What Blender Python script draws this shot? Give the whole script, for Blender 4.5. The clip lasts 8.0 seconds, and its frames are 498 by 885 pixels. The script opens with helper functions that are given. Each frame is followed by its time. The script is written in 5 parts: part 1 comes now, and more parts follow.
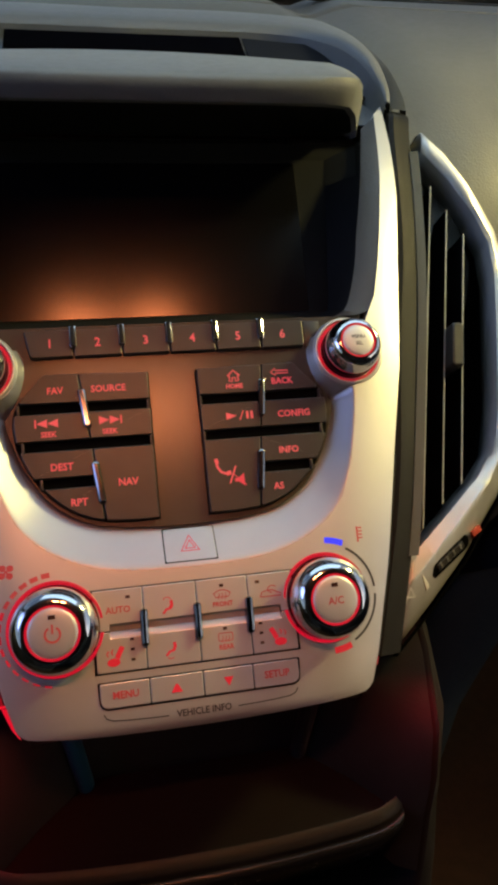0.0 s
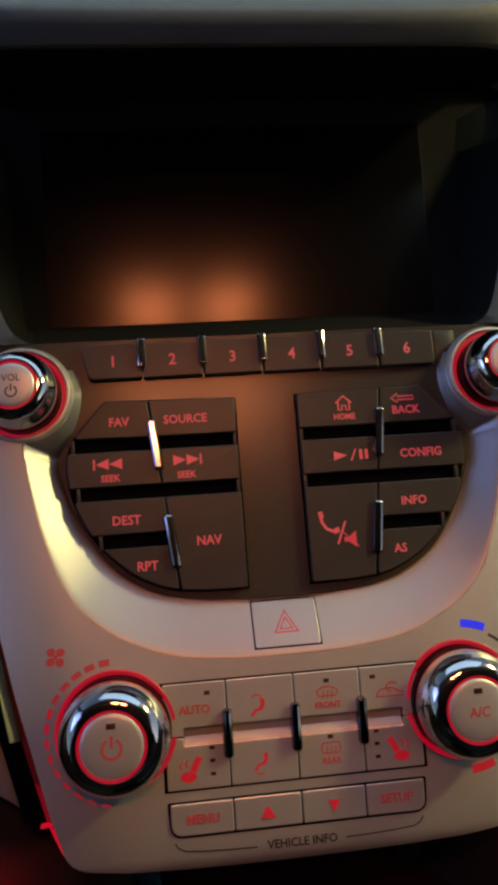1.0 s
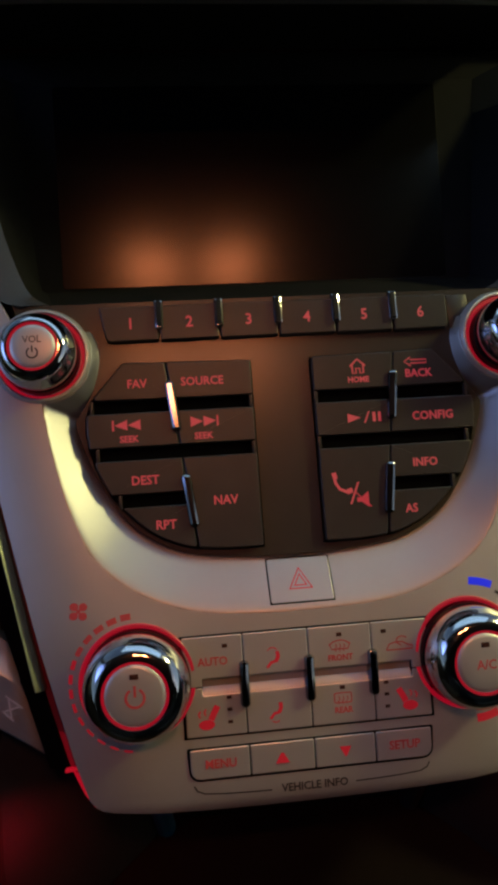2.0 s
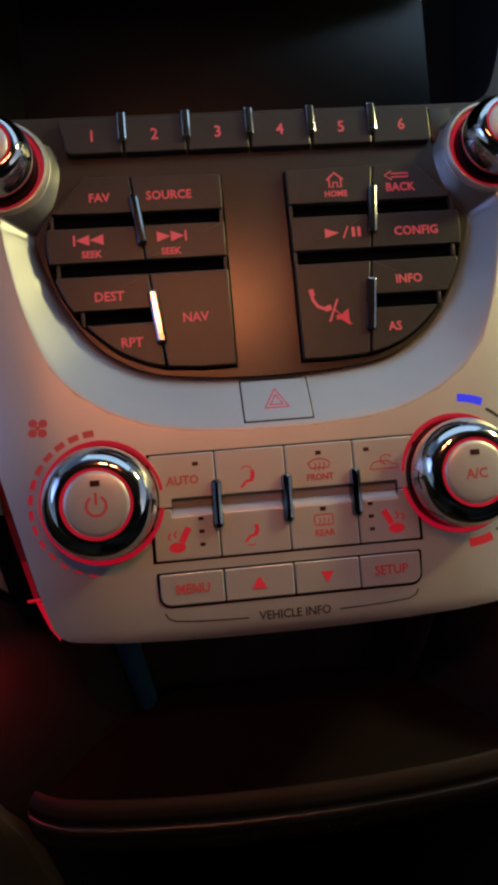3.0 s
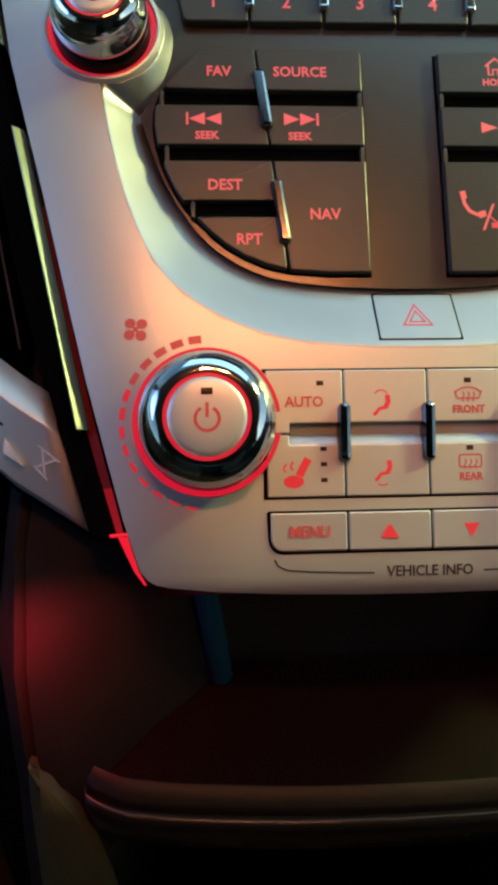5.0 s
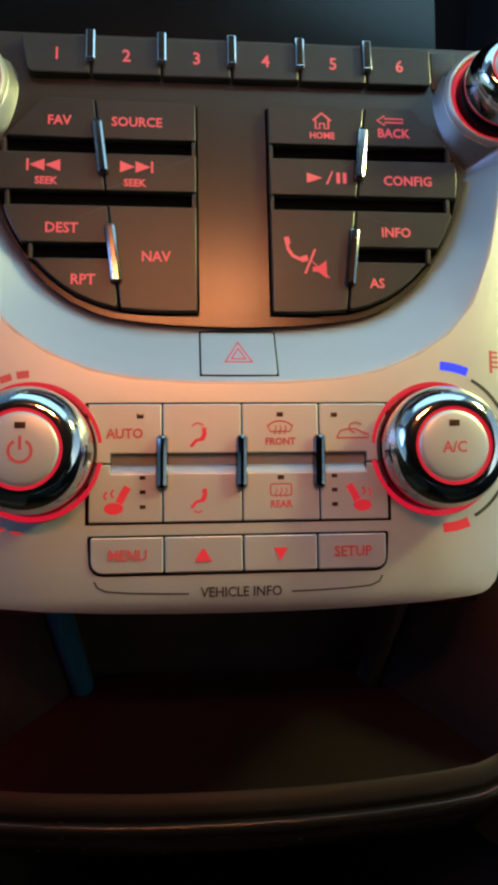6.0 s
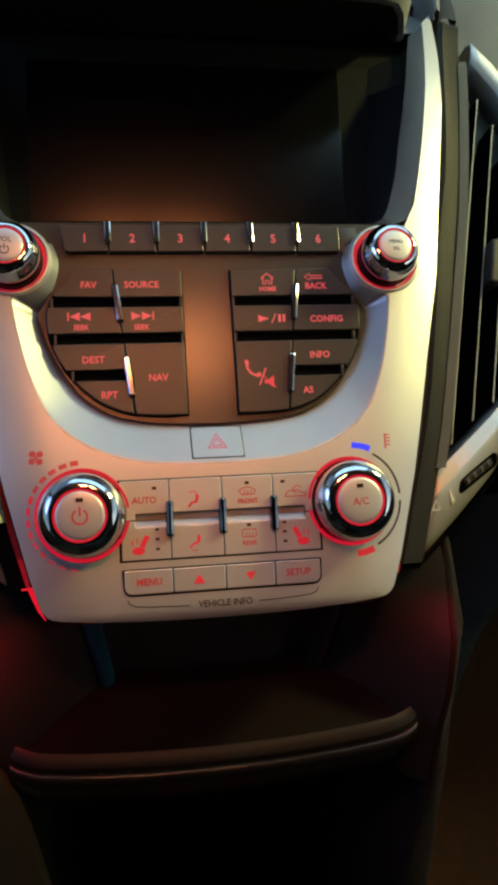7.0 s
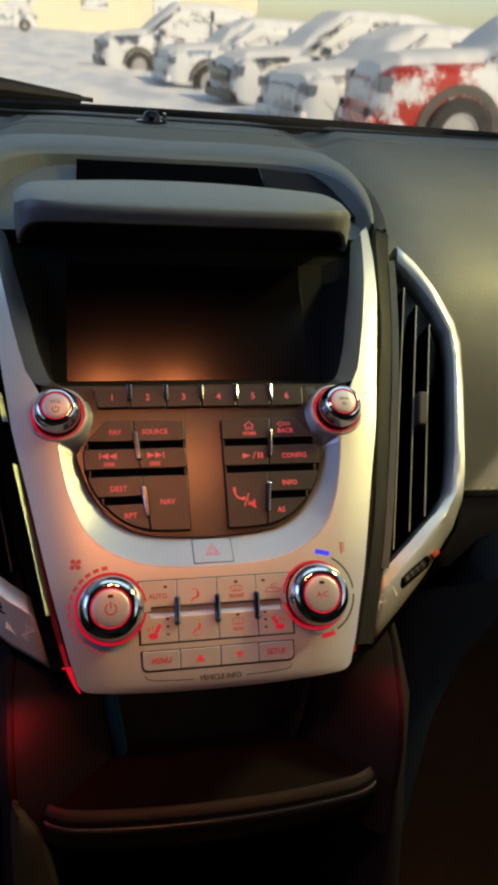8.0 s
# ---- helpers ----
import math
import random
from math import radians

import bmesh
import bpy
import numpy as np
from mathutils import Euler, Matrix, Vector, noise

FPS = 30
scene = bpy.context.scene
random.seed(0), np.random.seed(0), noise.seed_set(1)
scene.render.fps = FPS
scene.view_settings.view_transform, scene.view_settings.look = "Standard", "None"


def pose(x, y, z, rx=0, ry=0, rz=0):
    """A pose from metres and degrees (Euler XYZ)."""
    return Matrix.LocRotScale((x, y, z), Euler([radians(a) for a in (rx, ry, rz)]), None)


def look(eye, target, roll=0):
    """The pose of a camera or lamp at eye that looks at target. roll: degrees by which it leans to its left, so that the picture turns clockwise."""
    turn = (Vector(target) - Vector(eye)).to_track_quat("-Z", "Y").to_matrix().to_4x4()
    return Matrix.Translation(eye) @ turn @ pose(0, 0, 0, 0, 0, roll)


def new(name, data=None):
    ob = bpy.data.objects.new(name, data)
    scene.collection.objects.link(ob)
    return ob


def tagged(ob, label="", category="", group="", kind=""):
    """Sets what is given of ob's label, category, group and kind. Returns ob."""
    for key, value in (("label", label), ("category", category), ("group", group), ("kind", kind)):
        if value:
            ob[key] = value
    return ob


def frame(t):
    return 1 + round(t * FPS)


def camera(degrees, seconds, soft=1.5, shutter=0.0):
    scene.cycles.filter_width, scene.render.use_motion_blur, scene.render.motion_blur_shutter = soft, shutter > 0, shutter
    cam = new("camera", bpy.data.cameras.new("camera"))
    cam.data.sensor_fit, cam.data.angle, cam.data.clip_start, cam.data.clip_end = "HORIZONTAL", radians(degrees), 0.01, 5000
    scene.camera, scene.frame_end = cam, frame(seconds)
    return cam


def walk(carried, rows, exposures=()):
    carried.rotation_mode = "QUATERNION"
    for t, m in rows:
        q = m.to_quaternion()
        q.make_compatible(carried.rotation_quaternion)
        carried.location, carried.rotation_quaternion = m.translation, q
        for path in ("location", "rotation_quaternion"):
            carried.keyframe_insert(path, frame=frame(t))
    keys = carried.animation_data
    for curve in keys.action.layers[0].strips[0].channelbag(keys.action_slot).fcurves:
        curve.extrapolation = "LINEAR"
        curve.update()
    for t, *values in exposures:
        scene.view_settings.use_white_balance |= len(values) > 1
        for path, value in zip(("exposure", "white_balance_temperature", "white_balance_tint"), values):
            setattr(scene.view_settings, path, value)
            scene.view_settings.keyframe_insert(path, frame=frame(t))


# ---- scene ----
cam = camera(38.6, 8.0, soft=4.0, shutter=0.0)
PATH = [
    (0.0, (-0.0324, -0.3239, 1.2127), (0.0345, -0.0475, 1.0086), 3.80),
    (0.2, (-0.0348, -0.3015, 1.2137), (0.0308, -0.0243, 1.0105), 4.16),
    (0.5, (-0.0308, -0.2692, 1.2103), (0.0148, 0.0097, 1.0038), 2.26),
    (0.7, (-0.0320, -0.2605, 1.2047), (0.0084, 0.0172, 0.9955), 1.64),
    (1.0, (-0.0337, -0.2430, 1.1919), (-0.0002, 0.0290, 0.9742), 0.93),
    (1.2, (-0.0332, -0.2380, 1.1801), (-0.0023, 0.0341, 0.9622), 0.63),
    (2.3, (-0.0445, -0.2579, 1.1991), (-0.0084, -0.0018, 0.9634), 1.97),
    (2.5, (-0.0392, -0.2734, 1.1901), (-0.0069, -0.0073, 0.9651), 0.83),
    (2.7, (-0.0355, -0.2757, 1.1808), (-0.0065, -0.0110, 0.9536), 0.11),
    (3.0, (-0.0323, -0.2795, 1.1331), (-0.0014, -0.0184, 0.9020), -0.06),
    (3.2, (-0.0349, -0.2745, 1.1174), (-0.0050, -0.0167, 0.8825), -0.20),
    (3.5, (-0.0466, -0.2689, 1.0920), (-0.0137, -0.0101, 0.8586), 1.29),
    (3.8, (-0.0653, -0.2635, 1.0778), (-0.0342, -0.0056, 0.8433), 2.75),
    (4.0, (-0.0664, -0.2631, 1.0767), (-0.0411, -0.0037, 0.8431), 2.79),
    (4.2, (-0.0714, -0.2614, 1.0797), (-0.0431, -0.0018, 0.8467), 3.89),
    (5.3, (-0.0454, -0.2647, 1.0936), (-0.0275, 0.0023, 0.8679), 1.31),
    (5.5, (-0.0311, -0.2651, 1.1004), (-0.0092, 0.0026, 0.8759), 1.84),
    (6.0, (-0.0162, -0.2725, 1.1027), (0.0148, -0.0070, 0.8768), 3.86),
    (6.2, (-0.0145, -0.2821, 1.1151), (0.0198, -0.0173, 0.8888), 3.97),
    (6.5, (-0.0151, -0.2944, 1.1336), (0.0247, -0.0312, 0.9063), 4.29),
    (6.7, (-0.0207, -0.3082, 1.1584), (0.0224, -0.0465, 0.9298), 4.21),
    (7.0, (-0.0356, -0.3422, 1.1876), (0.0178, -0.0736, 0.9696), 4.69),
    (7.2, (-0.0541, -0.3671, 1.2144), (0.0107, -0.0910, 1.0100), 5.85),
    (7.5, (-0.0670, -0.3973, 1.2412), (0.0018, -0.1085, 1.0557), 6.11),
    (7.7, (-0.0654, -0.4124, 1.2514), (-0.0004, -0.1169, 1.0750), 5.40),
    (8.0, (-0.0594, -0.4245, 1.2555), (0.0075, -0.1282, 1.0814), 4.91),
]
walk(cam, [(t, look(eye, target, roll)) for t, eye, target, roll in PATH],
     exposures=[(0.0, 0.2, 7900, 10), (0.5, -0.1, 8300, 18), (1.0, -0.47, 7700, 13), (2.5, -0.84, 7000, 4), (3.0, -0.55, 7100, 9), (3.5, 0.25, 7100, -2), (4.0, 0.42, 6800, -4), (5.5, 0.52, 6600, -20), (6.0, 0.36, 6600, -14), (6.5, 0.3, 7100, -6), (7.0, 0.25, 7300, -4), (8.0, 0.1, 7600, 5)])

# ---- light ----
world = bpy.data.worlds.new("sky")
scene.world = world
world.use_nodes = True
wn = world.node_tree.nodes
sky = wn.new("ShaderNodeTexSky")
sky.sky_type = "NISHITA"
sky.sun_disc = False
sky.sun_elevation, sky.sun_rotation = radians(34), radians(146)
world.node_tree.links.new(sky.outputs[0], wn["Background"].inputs[0])
wn["Background"].inputs[1].default_value = 0.13


def lamp(name, kind, power, colour, m, **more):
    data = bpy.data.lights.new(name, kind)
    data.energy, data.color = power, colour
    if "size" in more:
        data.shape, data.size, data.size_y = "RECTANGLE", more["size"], more["size_y"]
    if "disk" in more:
        data.shape, data.size = "DISK", more["disk"]
    if "spread" in more:
        data.spread = radians(more["spread"])
    if "angle" in more:
        data.angle = radians(more["angle"])
    ob = new(name, data)
    ob.matrix_world = m
    return ob


# low sun behind and to the right of the car
lamp("sun", "SUN", 3.3, (1.0, 0.83, 0.6), look((6, -9, 7.3), (0, 0, 0)), angle=0.6)
# daylight standing in the window openings
lamp("daylight_passenger_window", "AREA", 1.28, (1.0, 0.92, 0.39), look((0.64, 0.03, 1.49), (0.05, -0.04, 1.03)), size=0.12, size_y=0.07, spread=90)
lamp("daylight_driver_window", "AREA", 0.34, (0.24, 0.38, 1.0), look((-0.75, -0.1, 1.43), (-0.03, 0.07, 1.13)), size=0.6, size_y=0.3, spread=56)
lamp("daylight_windscreen", "AREA", 1.3, (0.44, 0.70, 1.0), look((0.06, 0.13, 1.5), (0.0, -0.06, 1.0)), size=0.7, size_y=0.34)
# unseen red lamps, added for the red glow on the console sides and shelf
for rx in (-1, 1):
    lamp("red_side_fill", "AREA", 0.013 if rx < 0 else 0.005, (1.0, 0.02, 0.05), look((rx * 0.118, -0.142, 0.914), (rx * 0.106, -0.128, 0.83)), disk=0.012, spread=120)
    lamp("red_shelf_fill", "AREA", 0.004, (1.0, 0.06, 0.05), look((rx * 0.062, -0.105, 0.922), (rx * 0.03, -0.15, 0.845)), disk=0.02)
# the two map lamps of the roof console
for mx in (-0.062, 0.040):
    lamp("map_lamp_light", "AREA", 0.07, (1.0, 0.28, 0.115), look((mx, -0.29, 1.592), (mx * 0.5 - 0.01, -0.11, 0.93)), disk=0.062, spread=46)


# ---- materials ----
def mat(name, base, rough=0.5, metal=0.0, vary=0.0, scale=40.0, bump=0.0, bump_scale=400.0, spec=0.5, emit=None, power=0.0, coat=0.0, trans=0.0, fine=0.08):
    m = bpy.data.materials.new(name)
    m.use_nodes = True
    n, l = m.node_tree.nodes, m.node_tree.links
    p = n["Principled BSDF"]
    p.inputs["Base Color"].default_value = (*base, 1)
    p.inputs["Roughness"].default_value = rough
    p.inputs["Metallic"].default_value = metal
    p.inputs["Specular IOR Level"].default_value = spec
    p.inputs["Coat Weight"].default_value = coat
    p.inputs["Transmission Weight"].default_value = trans
    if emit:
        p.inputs["Emission Color"].default_value = (*emit, 1)
        p.inputs["Emission Strength"].default_value = power
    co = n.new("ShaderNodeTexCoord")
    if vary:
        big = n.new("ShaderNodeTexNoise")
        big.inputs["Scale"].default_value, big.inputs["Detail"].default_value = scale, 6
        l.new(co.outputs["Object"], big.inputs["Vector"])
        mix = n.new("ShaderNodeMix")
        mix.data_type = "RGBA"
        mix.inputs[6].default_value = (*[c * (1 - vary) for c in base], 1)
        mix.inputs[7].default_value = (*[min(1, c * (1 + vary)) for c in base], 1)
        l.new(big.outputs["Fac"], mix.inputs[0])
        l.new(mix.outputs[2], p.inputs["Base Color"])
        rr = n.new("ShaderNodeMapRange")
        rr.inputs["To Min"].default_value, rr.inputs["To Max"].default_value = max(0, rough - fine), min(1, rough + fine)
        tiny = n.new("ShaderNodeTexNoise")
        tiny.inputs["Scale"].default_value, tiny.inputs["Detail"].default_value = scale * 7, 4
        l.new(co.outputs["Object"], tiny.inputs["Vector"])
        l.new(tiny.outputs["Fac"], rr.inputs["Value"])
        l.new(rr.outputs[0], p.inputs["Roughness"])
    if bump:
        g = n.new("ShaderNodeTexVoronoi")
        g.inputs["Scale"].default_value = bump_scale
        l.new(co.outputs["Object"], g.inputs["Vector"])
        b = n.new("ShaderNodeBump")
        b.inputs["Strength"].default_value, b.inputs["Distance"].default_value = bump, 0.0006
        l.new(g.outputs["Distance"], b.inputs["Height"])
        l.new(b.outputs[0], p.inputs["Normal"])
    return m


SILVER = mat("satin_silver_paint", (0.55, 0.545, 0.54), 0.42, 0.66, vary=0.05, scale=60, fine=0.02)
STREAK = mat("lit_streak_trim", (0.2, 0.215, 0.14), 0.4, 0.8, vary=0.08, scale=50)
TRIM_DARK = mat("dark_satin_trim", (0.085, 0.086, 0.078), 0.55, spec=0.2, vary=0.1, scale=50)
TRIM_BLACK = mat("black_satin_trim", (0.011, 0.011, 0.0115), 0.6, vary=0.1, scale=50, spec=0.15)
SILVER_BAND = mat("brushed_silver_band", (0.365, 0.365, 0.375), 0.44, 0.9, vary=0.04, scale=80, fine=0.015)
BLACK = mat("soft_black_plastic", (0.032, 0.030, 0.029), 0.34, vary=0.18, scale=90, bump=0.06, bump_scale=1500, spec=0.35, fine=0.03)
PLATE = mat("satin_black_faceplate", (0.037, 0.031, 0.027), 0.25, vary=0.12, scale=70, spec=0.5, fine=0.02)
DARK = mat("deep_black_plastic", (0.009, 0.009, 0.009), 0.6, vary=0.2, scale=60, spec=0.2)
GAP = mat("black_gap", (0.003, 0.003, 0.003), 0.9, spec=0.0)
RECESS = mat("matt_black_recess", (0.0105, 0.011, 0.0108), 0.8, vary=0.2, scale=60, spec=0.05)
CHROME = mat("chrome", (0.6, 0.61, 0.64), 0.1, 1.0, vary=0.04, scale=120, fine=0.03)
DARK_CHROME = mat("dark_chrome", (0.2, 0.205, 0.22), 0.09, 1.0)
BAR_CHROME = mat("divider_chrome", (0.3, 0.3, 0.31), 0.13, 1.0)
BRIGHT = mat("knob_chrome", (0.62, 0.63, 0.66), 0.1, 1.0, vary=0.04, scale=120, fine=0.02)
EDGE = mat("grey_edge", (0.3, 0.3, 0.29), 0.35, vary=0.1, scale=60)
VINYL = mat("grained_charcoal_vinyl", (0.125, 0.125, 0.115), 0.5, vary=0.15, scale=25, bump=0.2, bump_scale=700)
COLLAR = mat("dark_collar_vinyl", (0.034, 0.035, 0.042), 0.45, vary=0.1, scale=30, bump=0.1, bump_scale=900)
HOOD = mat("grey_soft_hood", (0.115, 0.118, 0.12), 0.45, vary=0.1, scale=30, bump=0.1, bump_scale=900)
SCREEN = mat("display_glass", (0.002, 0.002, 0.0025), 0.18, spec=0.62)
THREAD = mat("grey_brown_thread", (0.2, 0.175, 0.14), 0.8)
SKIRT = mat("black_knob_skirt", (0.004, 0.004, 0.005), 0.22, spec=0.1)
GLASS_DARK = mat("smoked_glass", (0.004, 0.004, 0.006), 0.1, spec=0.22)
RED = mat("red_backlight", (0.24, 0.09, 0.085), 0.5, emit=(1.0, 0.03, 0.09), power=0.46)
RED_PRINT = mat("red_panel_print", (0.25, 0.012, 0.02), 0.5, emit=(1.0, 0.015, 0.05), power=0.32)
RED_DIM = mat("dim_red_legend", (0.36, 0.06, 0.06), 0.5, emit=(1.0, 0.02, 0.06), power=0.1)
RED_RING = mat("red_light_ring", (0.06, 0.004, 0.006), 0.4, emit=(1.0, 0.008, 0.05), power=0.44)
BLUE = mat("blue_backlight", (0.01, 0.02, 0.3), 0.5, emit=(0.004, 0.02, 1.0), power=1.0)
INK = mat("dark_print", (0.03, 0.025, 0.025), 0.6)
LED_OFF = mat("unlit_lamp_window", (0.05, 0.02, 0.015), 0.25)
CARPET = mat("dark_carpet", (0.03, 0.026, 0.024), 0.95, vary=0.3, scale=120)
LINING = mat("grey_headlining", (0.08, 0.078, 0.075), 0.9, vary=0.08, scale=50)
SEAT = mat("dark_seat_cloth", (0.05, 0.047, 0.045), 0.85, vary=0.2, scale=80)

MM = 0.001
LEAN_BACK = radians(49)
S, C = math.sin(LEAN_BACK), math.cos(LEAN_BACK)
# the panel's frame: u to the right, v up along the face, w out of the face; its origin is the top edge of the preset row
PANEL = Matrix(((1, 0, 0, 0), (0, S, -C, 0), (0, C, S, 1.05), (0, 0, 0, 1)))


# ---- mesh helpers ----
def thing(name, label, category, m=None, group="", kind=""):
    ob = new(name)
    ob.empty_display_size = 0.02
    ob.matrix_world = m if m else Matrix()
    return tagged(ob, label, category, group, kind)


def finish(name, bm, material, smooth=None):
    me = bpy.data.meshes.new(name)
    bmesh.ops.recalc_face_normals(bm, faces=bm.faces)
    if smooth is not None:
        for e in bm.edges:
            if len(e.link_faces) == 2 and e.calc_face_angle(0) > radians(smooth):
                e.smooth = False
        for f in bm.faces:
            f.smooth = len(f.verts) < 5
    bm.to_mesh(me)
    bm.free()
    me.materials.append(material)
    return me


def part(name, bm, material, parent, label="", smooth=35, m=None):
    ob = new(name, finish(name, bm, material, smooth))
    ob.parent = parent
    if m:
        ob.matrix_local = m
    return tagged(ob, label)


def solo(name, bm, material, label, category, smooth=35, m=None, group="", kind=""):
    ob = new(name, finish(name, bm, material, smooth))
    if m:
        ob.matrix_world = m
    return tagged(ob, label, category, group, kind)


def area2(p):
    return sum(p[i][0] * p[(i + 1) % len(p)][1] - p[(i + 1) % len(p)][0] * p[i][1] for i in range(len(p)))


def inset(pts, d):
    """The outline moved inwards by d."""
    p = [Vector(q[:2]) for q in pts]
    sign = 1 if area2(pts) > 0 else -1
    out = []
    for i in range(len(p)):
        a, b, c = p[i - 1], p[i], p[(i + 1) % len(p)]
        n1 = Vector((-(b - a).y, (b - a).x)).normalized() * sign
        n2 = Vector((-(c - b).y, (c - b).x)).normalized() * sign
        n = (n1 + n2)
        n = n.normalized() / max(0.4, math.cos(n1.angle(n2, 0) / 2)) if n.length > 1e-6 else n1
        out.append(b + n * d)
    return [tuple(q) for q in out]


def rounded(pts, r, steps=4):
    """An outline with its corners rounded to true arcs; r is a number or one radius for each corner."""
    out = []
    for i in range(len(pts)):
        a, b, c = Vector(pts[i - 1]), Vector(pts[i]), Vector(pts[(i + 1) % len(pts)])
        rr = r[i] if isinstance(r, (list, tuple)) else r
        half = (a - b).angle(c - b, math.pi) / 2
        leg = min(rr / max(0.05, math.tan(half)), (a - b).length * 0.45, (c - b).length * 0.45)
        if leg < 0.02:
            out.append(tuple(b))
            continue
        radius = leg * math.tan(half)
        mid = b + ((a - b).normalized() + (c - b).normalized()).normalized() * (radius / max(0.05, math.sin(half)))
        p, q = b + (a - b).normalized() * leg - mid, b + (c - b).normalized() * leg - mid
        turn = p.angle_signed(q)
        for k in range(steps + 1):
            t = -turn * k / steps
            out.append((mid.x + p.x * math.cos(t) - p.y * math.sin(t), mid.y + p.x * math.sin(t) + p.y * math.cos(t)))
    return out


def loft(bm, rings, closed=True, cap=(True, True)):
    """Bridges rings of equal count."""
    vs = [[bm.verts.new(p) for p in ring] for ring in rings]
    n = len(vs[0])
    for a, b in zip(vs, vs[1:]):
        for i in range(n if closed else n - 1):
            j = (i + 1) % n
            bm.faces.new((a[i], a[j], b[j], b[i]))
    if closed and cap[0]:
        bm.faces.new(list(reversed(vs[0])))
    if closed and cap[1]:
        bm.faces.new(vs[-1])
    return vs


SURF_V = [-200, -192, -190, -188, -185, -177, -160, -118, -60, 0, 60, 100, 150, 175]
SURF_W = [-16, -6.5, -3.2, -1.2, 0.1, 1.3, 2.8, 5.4, 3.6, 1, -3, -9, -23, -33]


def surf(v):
    """How far the silver face stands out of the panel plane at the height v (mm), on a smooth curve."""
    v = max(SURF_V[0], min(SURF_V[-1] - 0.001, v))
    i = max(k for k in range(len(SURF_V) - 1) if SURF_V[k] <= v)
    x0, x1 = SURF_V[i], SURF_V[i + 1]
    slope = [(SURF_W[min(k + 1, len(SURF_V) - 1)] - SURF_W[max(k - 1, 0)]) / (SURF_V[min(k + 1, len(SURF_V) - 1)] - SURF_V[max(k - 1, 0)]) for k in (i, i + 1)]
    h, t = x1 - x0, (v - x0) / (x1 - x0)
    return (1 + 2 * t) * (1 - t) ** 2 * SURF_W[i] + t * (1 - t) ** 2 * h * slope[0] + t * t * (3 - 2 * t) * SURF_W[i + 1] + t * t * (t - 1) * h * slope[1]


EDGE_U = [147, 143.5, 138.5, 130.5, 119.5, 108.5, 95.5, 85.5, 81, 79]
EDGE_V = [150, 115, 78, 36, -28, -73, -129, -168, -182, -190]


def roll(u, v):
    """How far the face falls back where it rolls over towards its outer edges."""
    k = next((i for i in range(len(EDGE_V) - 1) if EDGE_V[i + 1] <= v), len(EDGE_V) - 2)
    t = (v - EDGE_V[k]) / (EDGE_V[k + 1] - EDGE_V[k])
    gap = EDGE_U[k] + (EDGE_U[k + 1] - EDGE_U[k]) * t - abs(u)
    return 3.0 * max(0.0, 1 - max(0.0, gap) / 26.0) ** 2


def plate(outline, w0, w1, edge=0.5, bm=None, follow=None):
    """A raised pad in the panel's frame, in mm: its outline, back and front depth and rounded front edge."""
    bm = bm or bmesh.new()
    f = follow or (lambda v: 0)
    o1, o2 = inset(outline, edge * 0.35), inset(outline, edge)
    loft(bm, [[(u * MM, v * MM, (w0 + f(v)) * MM) for u, v in outline],
              [(u * MM, v * MM, (w1 - edge + f(v)) * MM) for u, v in outline],
              [(u * MM, v * MM, (w1 - edge * 0.3 + f(v)) * MM) for u, v in o1],
              [(u * MM, v * MM, (w1 + f(v)) * MM) for u, v in o2]])
    return bm


def clip(poly, a, b, c):
    """The part of a convex outline where a*u + b*v <= c."""
    out = []
    for i in range(len(poly)):
        p, q = poly[i], poly[(i + 1) % len(poly)]
        dp, dq = a * p[0] + b * p[1] - c, a * q[0] + b * q[1] - c
        if dp <= 0:
            out.append(p)
        if dp * dq < 0:
            t = dp / (dp - dq)
            out.append((p[0] + (q[0] - p[0]) * t, p[1] + (q[1] - p[1]) * t))
    return out


def lathe(profile, n=48):
    """Turns (radius, height) rows in mm about the w axis."""
    bm = bmesh.new()
    rings = [[(r * MM * math.cos(2 * math.pi * k / n), r * MM * math.sin(2 * math.pi * k / n), h * MM) for k in range(n)] for r, h in profile]
    loft(bm, rings, cap=(True, True))
    return bm


def text_mesh(body, size, font_scale=(1.0, 1.0), bold=0.0):
    cu = bpy.data.curves.new("legend", "FONT")
    cu.body, cu.size, cu.align_x, cu.align_y = body, size * MM, "CENTER", "CENTER"
    cu.offset, cu.extrude, cu.resolution_u = bold * MM, 0.00006, 2
    tmp = bpy.data.objects.new("legend", cu)
    scene.collection.objects.link(tmp)
    dg = bpy.context.evaluated_depsgraph_get()
    me = bpy.data.meshes.new_from_object(tmp.evaluated_get(dg))
    bpy.data.objects.remove(tmp)
    for v in me.vertices:
        v.co.x *= font_scale[0]
        v.co.y *= font_scale[1]
    return me


def legend(body, u, v, w, size, material, parent, squeeze=0.95, bold=0.09, turn=0, follow=False):
    me = text_mesh(body, size, (squeeze, 1.0), bold)
    if follow:
        for q in me.vertices:
            q.co.z += (surf(v + q.co.y / MM) - surf(v)) * MM
    me.materials.clear()
    me.materials.append(material)
    ob = new("legend", me)
    ob.parent = parent
    ob.matrix_local = pose(u * MM, v * MM, w * MM, 0, 0, turn)
    return ob


